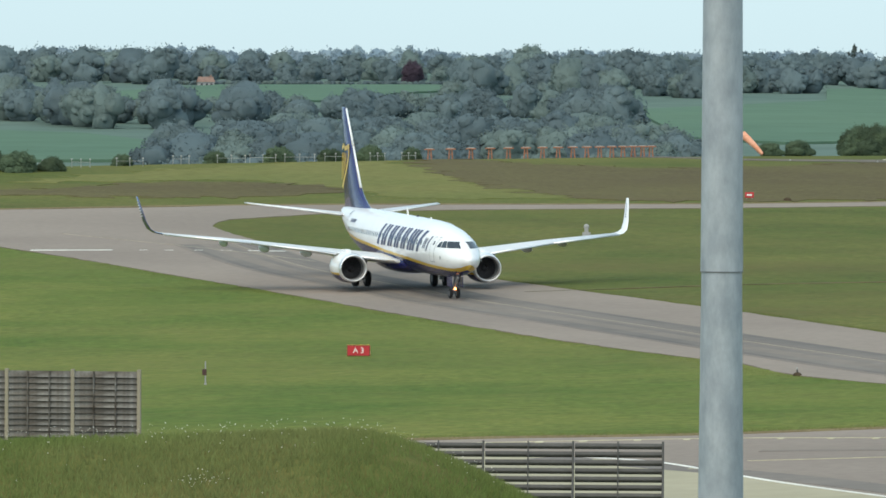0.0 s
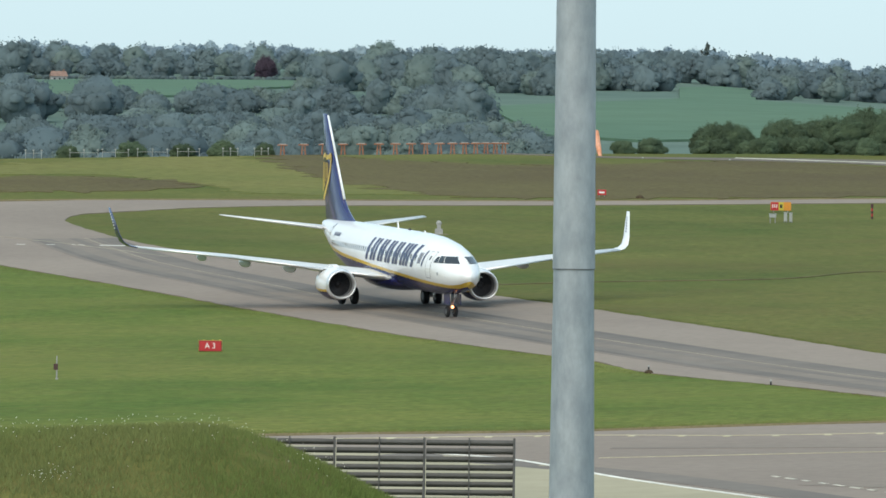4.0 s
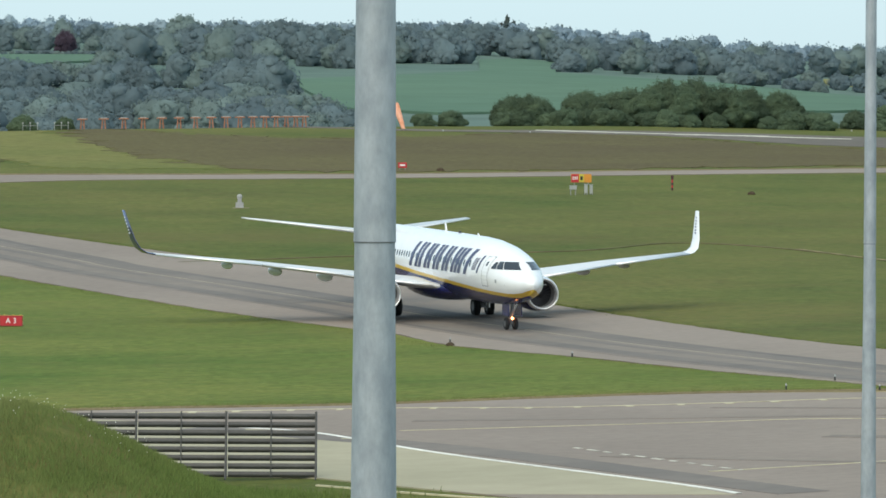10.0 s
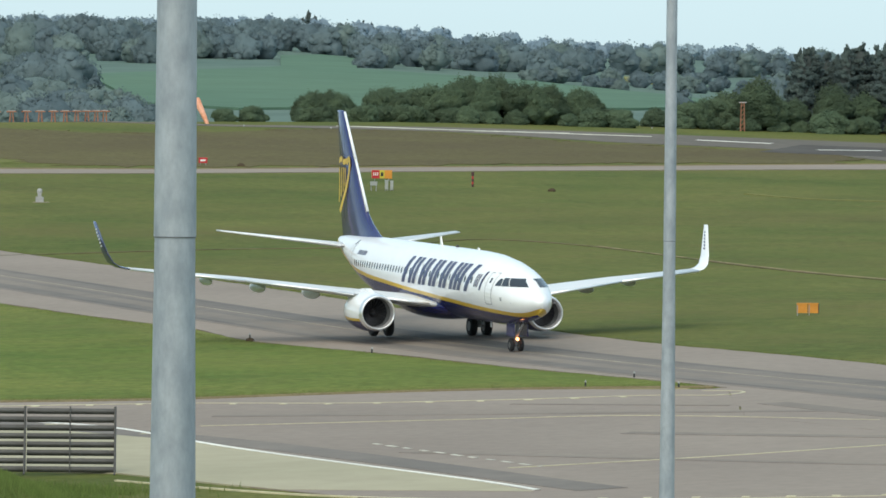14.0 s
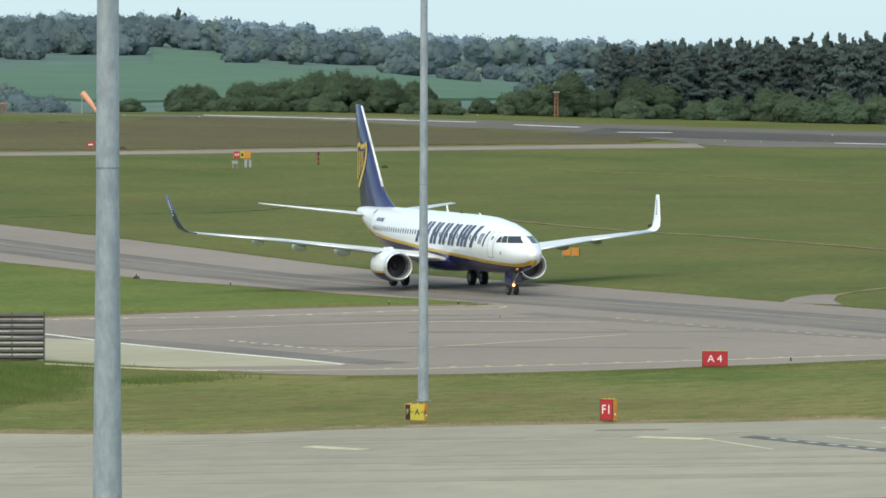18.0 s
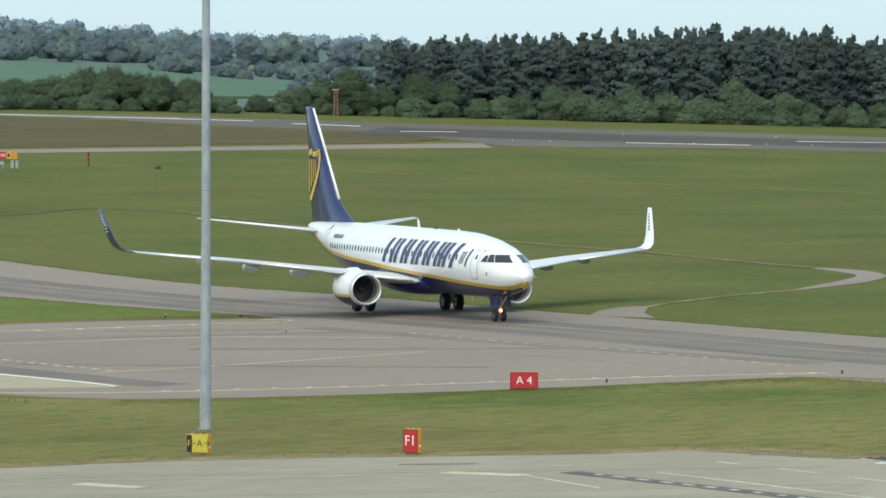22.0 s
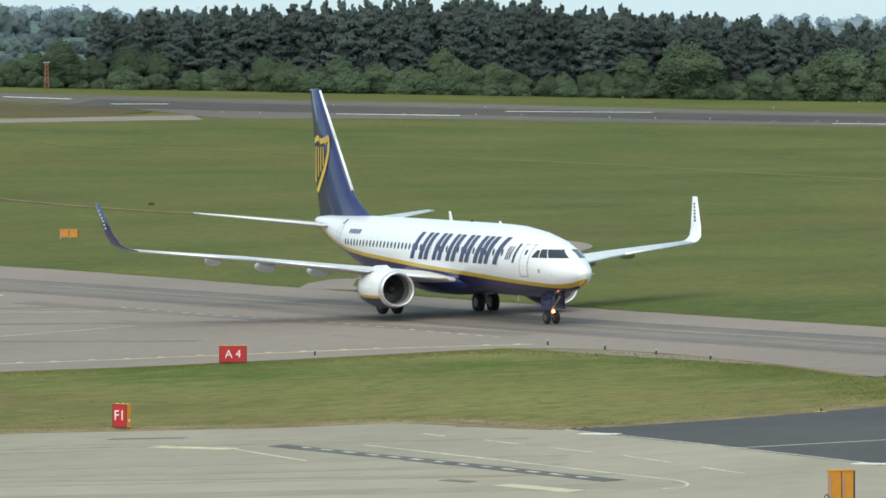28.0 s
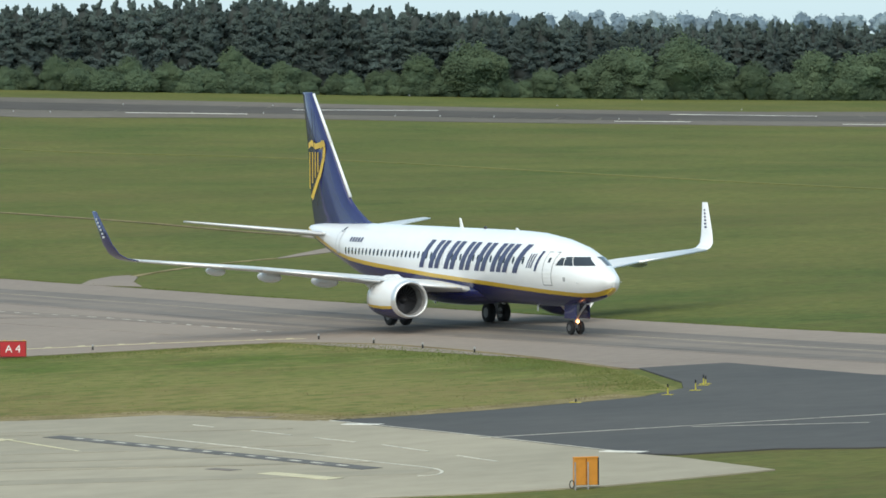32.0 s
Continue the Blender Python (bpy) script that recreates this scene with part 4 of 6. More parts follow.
        bm.faces.new(va)
        bm.faces.new(vb[::-1])
        for i in range(4):
            bm.faces.new((va[i], vb[i], vb[(i + 1) % 4], va[(i + 1) % 4]))
        part("aerial", bm, WHITE_PAINT, plane)
    for d in (8.5, 20.5):
        part("belly_aerial", box_bm(0.16, 0.03, 0.34, (NOSE_X - d, 0, 1.22), 0.01), WHITE_PAINT, plane)
    bm = bmesh.new()
    bmesh.ops.create_uvsphere(bm, u_segments=12, v_segments=8, radius=0.1, matrix=Matrix.Translation((NOSE_X - 14.5, 0, 5.16)))
    part("beacon", bm, DARK_METAL, plane)
    return plane


def wheel_bm(r, w_, c):
    bm = bmesh.new()
    rows = []
    prof = [(-0.5, 0.72), (-0.5, 0.9), (-0.32, 1.0), (0.32, 1.0), (0.5, 0.9), (0.5, 0.72)]
    n = 28
    for y, k in prof:
        rows.append([bm.verts.new((c[0] + math.sin(2 * math.pi * i / n) * r * k, c[1] + y * w_, c[2] + math.cos(2 * math.pi * i / n) * r * k)) for i in range(n)])
    for a, b in zip(rows, rows[1:]):
        for i in range(n):
            bm.faces.new((a[i], a[(i + 1) % n], b[(i + 1) % n], b[i]))
    bm.faces.new(rows[0])
    bm.faces.new(rows[-1][::-1])
    return bm


airliner = build_airliner()
# seconds, x, y, heading of the airliner's nose wheel along the taxiway
TAXI_ROWS = [(0, -8.52, 492.62, -72.48), (1, -5.90, 486.48, -72.50), (2, -3.27, 480.19, -72.52), (3, -0.64, 473.73, -72.54), (4, 2.01, 467.12, -72.55), (5, 4.66, 460.35, -72.72), (6, 7.30, 453.45, -72.89), (7, 9.94, 446.45, -73.05), (8, 12.57, 439.39, -73.22), (9, 15.19, 432.33, -73.39), (10, 17.80, 425.35, -73.60), (11, 20.41, 418.55, -73.81), (12, 23.02, 412.03, -74.02), (13, 25.64, 405.89, -74.23), (14, 28.27, 400.16, -74.18), (15, 30.91, 394.80, -74.13), (16, 33.56, 389.71, -74.09), (17, 36.21, 384.79, -74.04), (18, 38.84, 379.88, -73.99), (19, 41.45, 374.86, -73.95), (20, 44.01, 369.58, -74.01), (21, 46.53, 363.97, -74.07), (22, 48.98, 357.94, -74.13), (23, 51.37, 351.50, -74.19), (24, 53.71, 344.72, -74.25), (25, 55.99, 337.72, -74.31), (26, 58.23, 330.64, -74.37), (27, 60.45, 323.62, -74.43), (28, 62.66, 316.79, -74.49), (29, 64.89, 310.23, -74.43), (30, 67.12, 303.98, -74.37), (31, 69.38, 298.08, -74.32), (32, 71.66, 292.51, -74.26)]


def motions():
    rows = []
    for t, x, y, h in TAXI_ROWS:
        f = Vector((math.cos(radians(h)), math.sin(radians(h)), 0))
        z0, z1 = terrain(x, y), terrain(x - 14.9 * f.x, y - 14.9 * f.y)
        fwd = Vector((f.x * 14.9, f.y * 14.9, z0 - z1)).normalized()
        left = Vector((0, 0, 1)).cross(fwd).normalized()
        up = fwd.cross(left)
        m = Matrix((fwd, left, up)).transposed().to_4x4()
        m.translation = (x, y, z0 + 0.065)
        rows.append((t, m))
    walk(airliner, rows)
    walk(sock, [(t, pose(0, 0, 2.5, 0, droop, -bearing)) for t, bearing, droop in SOCK_ROWS])


# ================= masts =================
GALVANISED = material("galvanised_steel", (0.275, 0.312, 0.350), 0.55, metal=0.1, vary=0.12, scale=7.0, second=(0.370, 0.408, 0.445), coarse=2.2, bump=0.001, stretch=(1, 1, 0.45))
BAND = material("dark_joint_seal", (0.10, 0.10, 0.11), 0.7, vary=0.2, scale=5)


def mast(x, y, top, joint, r_base, r_joint, r_top, label):
    z0 = terrain(x, y)
    m = thing("light_mast", pose(x, y, z0 - 0.05), label, "light mast", "light masts")
    h = top - z0
    j = joint - z0
    part("lower_section", tube_bm((0, 0, 0), (0, 0, j + 0.35), r_base, r_joint * 0.985, 40, caps=False), GALVANISED, m, smooth=True)
    part("upper_section", tube_bm((0, 0, j), (0, 0, h), r_joint * 1.04, r_top, 40, caps=False), GALVANISED, m, smooth=True)
    part("joint_band", tube_bm((0, 0, j - 0.012), (0, 0, j + 0.004), r_joint * 1.043, r_joint * 1.043, 40), BAND, m)
    part("base_plate", box_bm(r_base * 3.2, r_base * 3.2, 0.06, (0, 0, 0.03), 0.01), GALVANISED, m)
    for i in range(4):
        a = math.pi / 4 + i * math.pi / 2
        part("anchor_bolt", tube_bm((math.cos(a) * r_base * 1.7, math.sin(a) * r_base * 1.7, 0.05), (math.cos(a) * r_base * 1.7, math.sin(a) * r_base * 1.7, 0.14), 0.03, n=8), GALVANISED, m)
    return m


mast(10.70, 200.0, 10.0, -1.75, 0.56, 0.420, 0.372, "tall grey galvanised steel light mast with a lapped joint")
mast(27.0, 279.0, 14.0, -3.1, 0.27, 0.20, 0.150, "slender grey galvanised light mast standing on the grass verge")

# ================= trees =================
BARK = material("grey_brown_bark", (0.10, 0.08, 0.06), 0.9, vary=0.3, scale=4)
# shade between the pine boughs, put in as a darker core colour
PINE_SHADE = material("shaded_pine_core", (0.040, 0.048, 0.046), 0.95, vary=0.3, scale=1.5)
PINE_BARK = material("dark_pine_bark", (0.055, 0.042, 0.035), 0.9, vary=0.3, scale=4)
LEAF = material("summer_foliage", (0.060, 0.094, 0.058), 0.8, vary=0.18, scale=0.8, second=(0.080, 0.116, 0.066), coarse=0.3, random_object=0.22)
LEAF_PALE = material("pale_summer_foliage", (0.066, 0.102, 0.062), 0.75, vary=0.18, scale=0.8, second=(0.088, 0.126, 0.072), coarse=0.3, random_object=0.22)
# base colours carry the distance haze: bluer and paler than near leaves
HAZED_VALLEY_KINDS = [material(nm, c, 0.8, vary=0.10, scale=0.25, second=[v * 1.2 for v in c], coarse=0.07, island=True, random_object=0.05)
                for nm, c in (("hazed_oak_foliage", (0.078, 0.112, 0.126)), ("hazed_ash_foliage", (0.088, 0.125, 0.136)), ("hazed_willow_foliage", (0.104, 0.145, 0.140)))]
# stronger haze painted into the ridge's blue-grey base colours
HAZED_RIDGE_KINDS = [material(nm, c, 0.8, vary=0.08, scale=0.2, second=[v * 1.15 for v in c], coarse=0.06, island=True, random_object=0.03)
               for nm, c in (("ridge_hazed_oak_foliage", (0.150, 0.212, 0.262)), ("ridge_hazed_ash_foliage", (0.176, 0.240, 0.288)), ("ridge_hazed_lime_foliage", (0.200, 0.268, 0.306)))]
PINE = material("dark_pine_needles", (0.064, 0.091, 0.091), 0.85, vary=0.15, scale=0.8, second=(0.078, 0.108, 0.100), coarse=0.3, random_object=0.22)
COPPER = material("copper_beech_foliage", (0.06, 0.045, 0.065), 0.75, vary=0.2, scale=0.8, island=True, random_object=0.15)



def let_light_through(m, share):
    """Leaves pass some of the light that falls on their other side."""
    n, l = m.node_tree.nodes, m.node_tree.links
    b = n["Principled BSDF"]
    b.inputs["Specular IOR Level"].default_value = 0.2
    t = n.new("ShaderNodeBsdfTranslucent")
    l.new(b.inputs["Base Color"].links[0].from_socket, t.inputs["Color"])
    mx = n.new("ShaderNodeMixShader")
    mx.inputs[0].default_value = share
    l.new(b.outputs[0], mx.inputs[1])
    l.new(t.outputs[0], mx.inputs[2])
    l.new(mx.outputs[0], n["Material Output"].inputs["Surface"])


for m_ in (LEAF, LEAF_PALE, PINE, COPPER):
    let_light_through(m_, 0.08)
for m_ in (*HAZED_VALLEY_KINDS, *HAZED_RIDGE_KINDS):
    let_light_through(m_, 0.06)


TETRA = np.array([(1, 0, -0.5), (-0.5, 0.85, -0.35), (-0.5, -0.85, -0.35), (0.05, 0, 0.95)])
TETRA_F = np.array([(0, 1, 3), (1, 2, 3), (2, 0, 3), (1, 0, 2)])


def tufts(rng, p, size, n, along=None, long_=1.0):
    """Small three-sided tufts of leaves at points p, turned at random or laid along a direction."""
    k = len(p)
    t = rng.normal(size=(k, 3)) if along is None else along + rng.normal(scale=0.35, size=(k, 3))
    t /= np.linalg.norm(t, axis=1, keepdims=True)
    b = np.cross(t, rng.normal(size=(k, 3)))
    b /= np.linalg.norm(b, axis=1, keepdims=True)
    u = np.cross(t, b)
    s = (size * rng.uniform(0.55, 1.45, (k, 1)))[:, None, :]
    q = p[:, None, :] + s * (TETRA[None, :, 0:1] * b[:, None] + TETRA[None, :, 1:2] * u[:, None] + long_ * TETRA[None, :, 2:3] * t[:, None])
    f = (TETRA_F[None] + 4 * np.arange(k)[:, None, None]).reshape(-1, 3)
    # each corner faces away from the tuft's middle, leaning the way the crown faces
    own = q - p[:, None, :]
    own /= np.linalg.norm(own, axis=2, keepdims=True)
    face = own * 0.75 + n[:, None, :] * 0.6
    face /= np.linalg.norm(face, axis=2, keepdims=True)
    return q.reshape(-1, 3), f, face.reshape(-1, 3)


def leaf_cloud(rng, blobs, count, size, rough=0.3):
    """Leaf tufts over the skins of many lobes, with a loose outer fringe: verts, faces, soft normals."""
    c = np.array([b[:3] for b in blobs])
    r = np.array([b[3:6] for b in blobs])
    mid = c.mean(0)
    area = r[:, 0] ** 1.6
    pick = rng.choice(len(blobs), count, p=area / area.sum())
    d = rng.normal(size=(count, 3))
    d /= np.linalg.norm(d, axis=1, keepdims=True)
    d[:, 2] = np.where(d[:, 2] < -0.45, -d[:, 2], d[:, 2])
    # the skin is uneven: hollows and sprays
    wave = np.sin(d[:, 0:1] * 7.1 + pick[:, None] * 1.7) * np.sin(d[:, 1:2] * 6.3 + pick[:, None]) * np.sin(d[:, 2:3] * 8.2 + 2.0 * pick[:, None])
    p = c[pick] + d * r[pick] * (0.88 + 0.16 * wave + np.abs(rng.normal(0, 0.13, (count, 1))))
    hidden = np.zeros(count, bool)
    for cc, rr in zip(c, r):
        hidden |= (((p - cc) / (rr * 0.74)) ** 2).sum(1) < 1
    p, d = p[~hidden], d[~hidden]
    return tufts(rng, p, size, soft_normals(p, d, mid, rng, rough))


def soft_normals(p, d, mid, rng, rough=0.12):
    """Leaves lie every way: their mean faces outwards and up."""
    o = p - mid
    o /= np.linalg.norm(o, axis=1, keepdims=True) + 1e-6
    n = d * 0.75 + o * 0.3 + np.array([0, 0, 0.42]) + rng.normal(scale=rough, size=p.shape)
    return n / np.linalg.norm(n, axis=1, keepdims=True)


def pine_crown(rng, h, w):
    """A pine: whorls of boughs that shorten towards a ragged spire, each bough clad in tufts."""
    ps, ds, al = [], [], []
    whorls = 15
    for i in range(whorls):
        t = 0.06 + 0.93 * (i / (whorls - 1)) ** 0.92
        reach = w * 0.5 * max(0.05, (1.0 - t) ** 0.45 * (0.82 if t < 0.3 else 1.0)) * rng.uniform(0.85, 1.12)
        for k in range(9 if t < 0.85 else 5):
            a = rng.uniform(0, 6.283)
            l = reach * rng.uniform(0.55, 1.22)
            rise = rng.uniform(-0.12, 0.30)
            n = int(24 + 100 * l / (w * 0.5))
            q = rng.uniform(0.15, 1.0, n) ** 0.7
            out = np.array([math.cos(a), math.sin(a), 0])
            side = np.array([-math.sin(a), math.cos(a), 0])
            pos = out * (q * l)[:, None] + side * (rng.normal(0, 0.16, n) * l * (1.1 - 0.5 * q))[:, None]
            pos[:, 2] = h * t + rise * l * q * q + rng.normal(0, 0.16, n) + 0.04 * h * rng.uniform(-1, 1)
            ps.append(pos)
            ds.append(np.tile(out * 0.8 + np.array([0, 0, 0.35]), (n, 1)))
            al.append(np.tile(out + np.array([0, 0, 0.8]), (n, 1)))
    # the leading shoot
    n = 26
    pos = rng.normal(0, 0.10, (n, 3))
    pos[:, 2] = h * (0.95 + 0.055 * rng.uniform(0, 1, n))
    ps.append(pos)
    ds.append(np.tile(np.array([0, 0, 1.0]), (n, 1)))
    al.append(np.tile(np.array([0, 0, 1.0]), (n, 1)))
    p, d, a = np.concatenate(ps), np.concatenate(ds), np.concatenate(al)
    nn = d + np.array([0, 0, 0.2]) + rng.normal(scale=0.20, size=p.shape)
    nn /= np.linalg.norm(nn, axis=1, keepdims=True)
    return tufts(rng, p, 0.17, nn, a, 1.5)


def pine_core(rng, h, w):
    """The inner mass of a pine's crown, coloured dark for the shade within."""
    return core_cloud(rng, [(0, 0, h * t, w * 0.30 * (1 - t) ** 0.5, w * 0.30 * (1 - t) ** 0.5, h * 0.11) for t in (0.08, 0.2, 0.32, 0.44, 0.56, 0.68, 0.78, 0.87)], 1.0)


def unit_ball(sub):
    b = bmesh.new()
    bmesh.ops.create_icosphere(b, subdivisions=sub, radius=1)
    v, f = np.array([x.co[:] for x in b.verts]), np.array([[x.index for x in q.verts] for q in b.faces])
    b.free()
    return v, f


BALLS = {k: unit_ball(k) for k in (1, 2, 3)}


def core_cloud(rng, blobs, k=0.66, fine=0, lumpy=0.0):
    """Closed lobes that fill a crown from within; lumpy: how uneven their skins are."""
    vs, fs, ns = [], [], []
    mid = np.array([b[:3] for b in blobs]).mean(0)
    n = 0
    for i, b in enumerate(blobs):
        bv, bf = BALLS[1 if not fine else fine if i < 6 else fine - 1]
        a, c = rng.uniform(0, 6.28, 3), rng.uniform(3.2, 5.0, 3)
        own = bv
        swell = 1 + lumpy * (np.sin(bv @ (c * np.array([1, 0.4, 0.7])) + a[0]) * np.sin(bv @ (c * np.array([-0.5, 1, 0.6])) + a[1]) + 0.6 * np.sin(bv @ (2.3 * c * np.array([0.6, -0.7, 1])) + a[2]))
        v = bv * swell[:, None] * np.array(b[3:6]) * k + np.array(b[:3])
        vs.append(v)
        if lumpy:
            q = np.cross(v[bf[:, 1]] - v[bf[:, 0]], v[bf[:, 2]] - v[bf[:, 0]])
            own = np.zeros_like(v)
            for k3 in range(3):
                np.add.at(own, bf[:, k3], q)
            own /= np.linalg.norm(own, axis=1, keepdims=True) + 1e-9
        ns.append(soft_normals(v, own, mid, rng, 0.18 if lumpy else 0.05))
        fs.append(bf + n)
        n += len(v)
    return np.concatenate(vs), np.concatenate(fs), np.concatenate(ns)


def fast_mesh(name, parts_, mat, inner=None):
    me = bpy.data.meshes.new(name)
    verts, faces, norms, n = [], [], [], 0
    for v, f, d in parts_:
        verts.append(v)
        norms.append(d)
        faces += (f + n).tolist()
        n += len(v)
    me.from_pydata(np.concatenate(verts).tolist(), [], faces)
    me.materials.append(mat)
    me.polygons.foreach_set("use_smooth", [True] * len(me.polygons))
    me.normals_split_custom_set_from_vertices(np.concatenate(norms).tolist())
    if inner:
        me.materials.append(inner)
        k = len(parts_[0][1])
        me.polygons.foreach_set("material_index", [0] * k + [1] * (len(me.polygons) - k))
    return me


def knobs(rng, main, count, small):
    """Small lobes seated on the skin of a crown's large ones."""
    out = list(main)
    for i in range(count):
        b = main[int(rng.integers(len(main)))]
        d = rng.normal(size=3)
        d[2] = abs(d[2]) * 0.9 - 0.15
        d /= np.linalg.norm(d)
        s = small * rng.uniform(0.6, 1.9)
        out.append((b[0] + d[0] * b[3] * 0.9, b[1] + d[1] * b[4] * 0.9, b[2] + d[2] * b[5] * 0.9, s, s, s * 0.8))
    return out


def broad_blobs(rng, h, w, lobes=26, low=0.12):
    """A spreading crown: a few great lobes with many small ones on them."""
    main = [(0, 0, h * (0.45 + low * 0.5), w * 0.36, w * 0.36, h * (0.45 - low * 0.5))]
    for i in range(5):
        a = i * 1.257 + rng.uniform(-0.4, 0.4)
        rad, t = w * rng.uniform(0.16, 0.26), rng.uniform(0.25, 0.70)
        s = w * rng.uniform(0.20, 0.28)
        main.append((math.cos(a) * rad, math.sin(a) * rad, h * (low + (1 - low) * t * 0.85), s, s, min(s * 0.95, h * 0.3)))
    return knobs(rng, main, lobes, w * 0.085)


def tree_template(seed, h, w, kind):
    rng = np.random.default_rng(seed)
    mat = {"pine": PINE, "broad": LEAF, "pale": LEAF_PALE, "bush": LEAF, "copper": COPPER}[kind]
    if kind == "pine":
        crown = fast_mesh("crown", [pine_crown(rng, h, w), pine_core(rng, h, w)], mat, PINE_SHADE)
    else:
        blobs = broad_blobs(rng, h, w, 30 if kind == "broad" else 22, 0.0)
        crown = fast_mesh("crown", [leaf_cloud(rng, blobs, 17000, 0.15, 0.2), core_cloud(rng, blobs, 0.86, 2, 0.08)], mat)
    bm = tube_bm((0, 0, -0.2), (0, 0, h * 0.55), w * 0.035, w * 0.018, 8)
    for i in range(4):
        a = rng.uniform(0, 6.28)
        z = h * rng.uniform(0.18, 0.4)
        tube_bm((0, 0, z), (math.cos(a) * w * 0.28, math.sin(a) * w * 0.28, z + h * 0.2), w * 0.014, w * 0.006, 6, bm)
    trunk = bpy.data.meshes.new("trunk")
    bm.to_mesh(trunk)
    bm.free()
    trunk.materials.append(PINE_BARK if kind == "pine" else BARK)
    return crown, trunk


TEMPLATES = {
    "broad": [tree_template(i, 11, 9.5, "broad") for i in range(4)],
    "pale": [tree_template(10 + i, 7, 7, "pale") for i in range(3)],
    "pine": [tree_template(20 + i, 13, 6.8 + 0.5 * (i % 3), "pine") for i in range(6)],
    "bush": [tree_template(30 + i, 4.5, 6, "bush") for i in range(3)],
    "copper": [tree_template(40, 9, 8, "copper")],
}
TREE_WORDS = {"broad": ("broadleaf_tree", "rounded dark green broadleaf tree in full summer leaf"), "pale": ("young_tree", "pale green young broadleaf tree at the wood's edge"),
              "pine": ("pine_tree", "tall dark green pine in a dense wood"), "bush": ("bush", "dense dark green rounded bush"), "copper": ("copper_beech", "dark purple copper beech among green trees")}


def plant(kind, x, y, size, rng, group):
    crown, trunk = TEMPLATES[kind][int(rng.integers(len(TEMPLATES[kind])))]
    name, words = TREE_WORDS[kind]
    m = Matrix.LocRotScale((x, y, terrain(x, y) - 0.1 - (0.9 * size if kind != "pine" else 0)), Euler((0, 0, rng.uniform(0, 6.28))), Vector((size * rng.uniform(0.9, 1.15), size * rng.uniform(0.9, 1.15), size)))
    ob = thing(name, m, words, "bush" if kind == "bush" else "tree", group)
    for nm, me in (("crown", crown), ("trunk", trunk)):
        o = new(nm, me)
        o.parent = ob
    return ob


rng = np.random.default_rng(5)
# pine wood behind the runway, pale young trees along its edge
for row in range(6):
    x = 77 + row * 1.2
    while x < 262:
        tall = float(np.interp(x, (77, 94, 108, 118, 134, 142, 150, 172, 186, 262), (0.66, 0.74, 0.80, 0.86, 0.85, 0.80, 0.76, 0.70, 0.70, 0.70)))
        plant("pine", x + rng.uniform(-0.8, 0.8), 743 + row * 4.5 + rng.uniform(-2, 2), rng.uniform(0.88, 1.06) * tall, rng, "pines in the wood")
        x += rng.uniform(1.7, 3.0) if row < 3 else rng.uniform(2.6, 4.4)
x = 66
while x < 262:
    k = "pale" if rng.uniform() < (0.45 if x < 150 else 0.75) else "broad"
    plant(k, x, 738 + rng.uniform(-2, 2), rng.uniform(0.4, 1.2 if x > 145 else 0.85) * (0.72 if k == "broad" else 1), rng, "trees along the wood's edge")
    x += rng.uniform(1.8, 4.4)
x = 64
while x < 262:
    plant("bush", x, 736 + rng.uniform(-1, 1), rng.uniform(0.3, 0.85), rng, "bushes along the wood's edge")
    x += rng.uniform(1.4, 3.6)
# broadleaf trees rising behind the pines' far end
for i in range(34):
    t = rng.uniform(0, 1)
    plant("broad", 178 + 90 * t, 792 + rng.uniform(0, 30), (1.0 + 0.35 * t) * rng.uniform(0.85, 1.1), rng, "trees behind the pine wood")
# dark clump on the brow
for i in range(64):
    t = rng.uniform(0, 1)
    top = 0.30 + 0.20 * math.exp(-((t - 0.55) / 0.22) ** 2) + 0.08 * (t > 0.6) + (0.05 if t < 0.3 else 0)
    if t > 0.93:
        top *= 0.6
    plant("broad", 22.5 + 33.5 * t, 734 + rng.uniform(0, 9), top * rng.uniform(0.85, 1.08), rng, "clump on the brow")
for i in range(30):
    plant("bush", 21 + 37 * rng.uniform(), 732 + rng.uniform(0, 2), rng.uniform(0.35, 0.6), rng, "clump on the brow")
for bx, by, bs in ((-66, 668, 0.75), (-62, 664, 0.7), (-58.5, 662, 0.6), (-55.5, 664, 0.42), (-50, 676, 0.34), (-42, 690, 0.4), (-36, 697, 0.5), (-31, 700, 0.42), (-27, 702, 0.5), (-23, 705, 0.42), (14, 720, 0.42), (17, 722, 0.5), (61, 740, 0.6), (65, 742, 0.8), (69, 742, 0.9), (73, 741, 0.8)):
    plant("bush", bx, by, bs, rng, "bushes on the brow")
for cx, cy, cs in ((53, 2392, 1.0), (55.5, 2396, 0.85), (51, 2398, 0.75), (74, 2400, 0.8), (77, 2396, 0.75), (104, 2400, 0.8)):
    plant("pine", cx, cy, cs * 0.8, rng, "conifers on the ridge")
plant("copper", -91.5, 1978, 1.0, rng, "hillside trees")


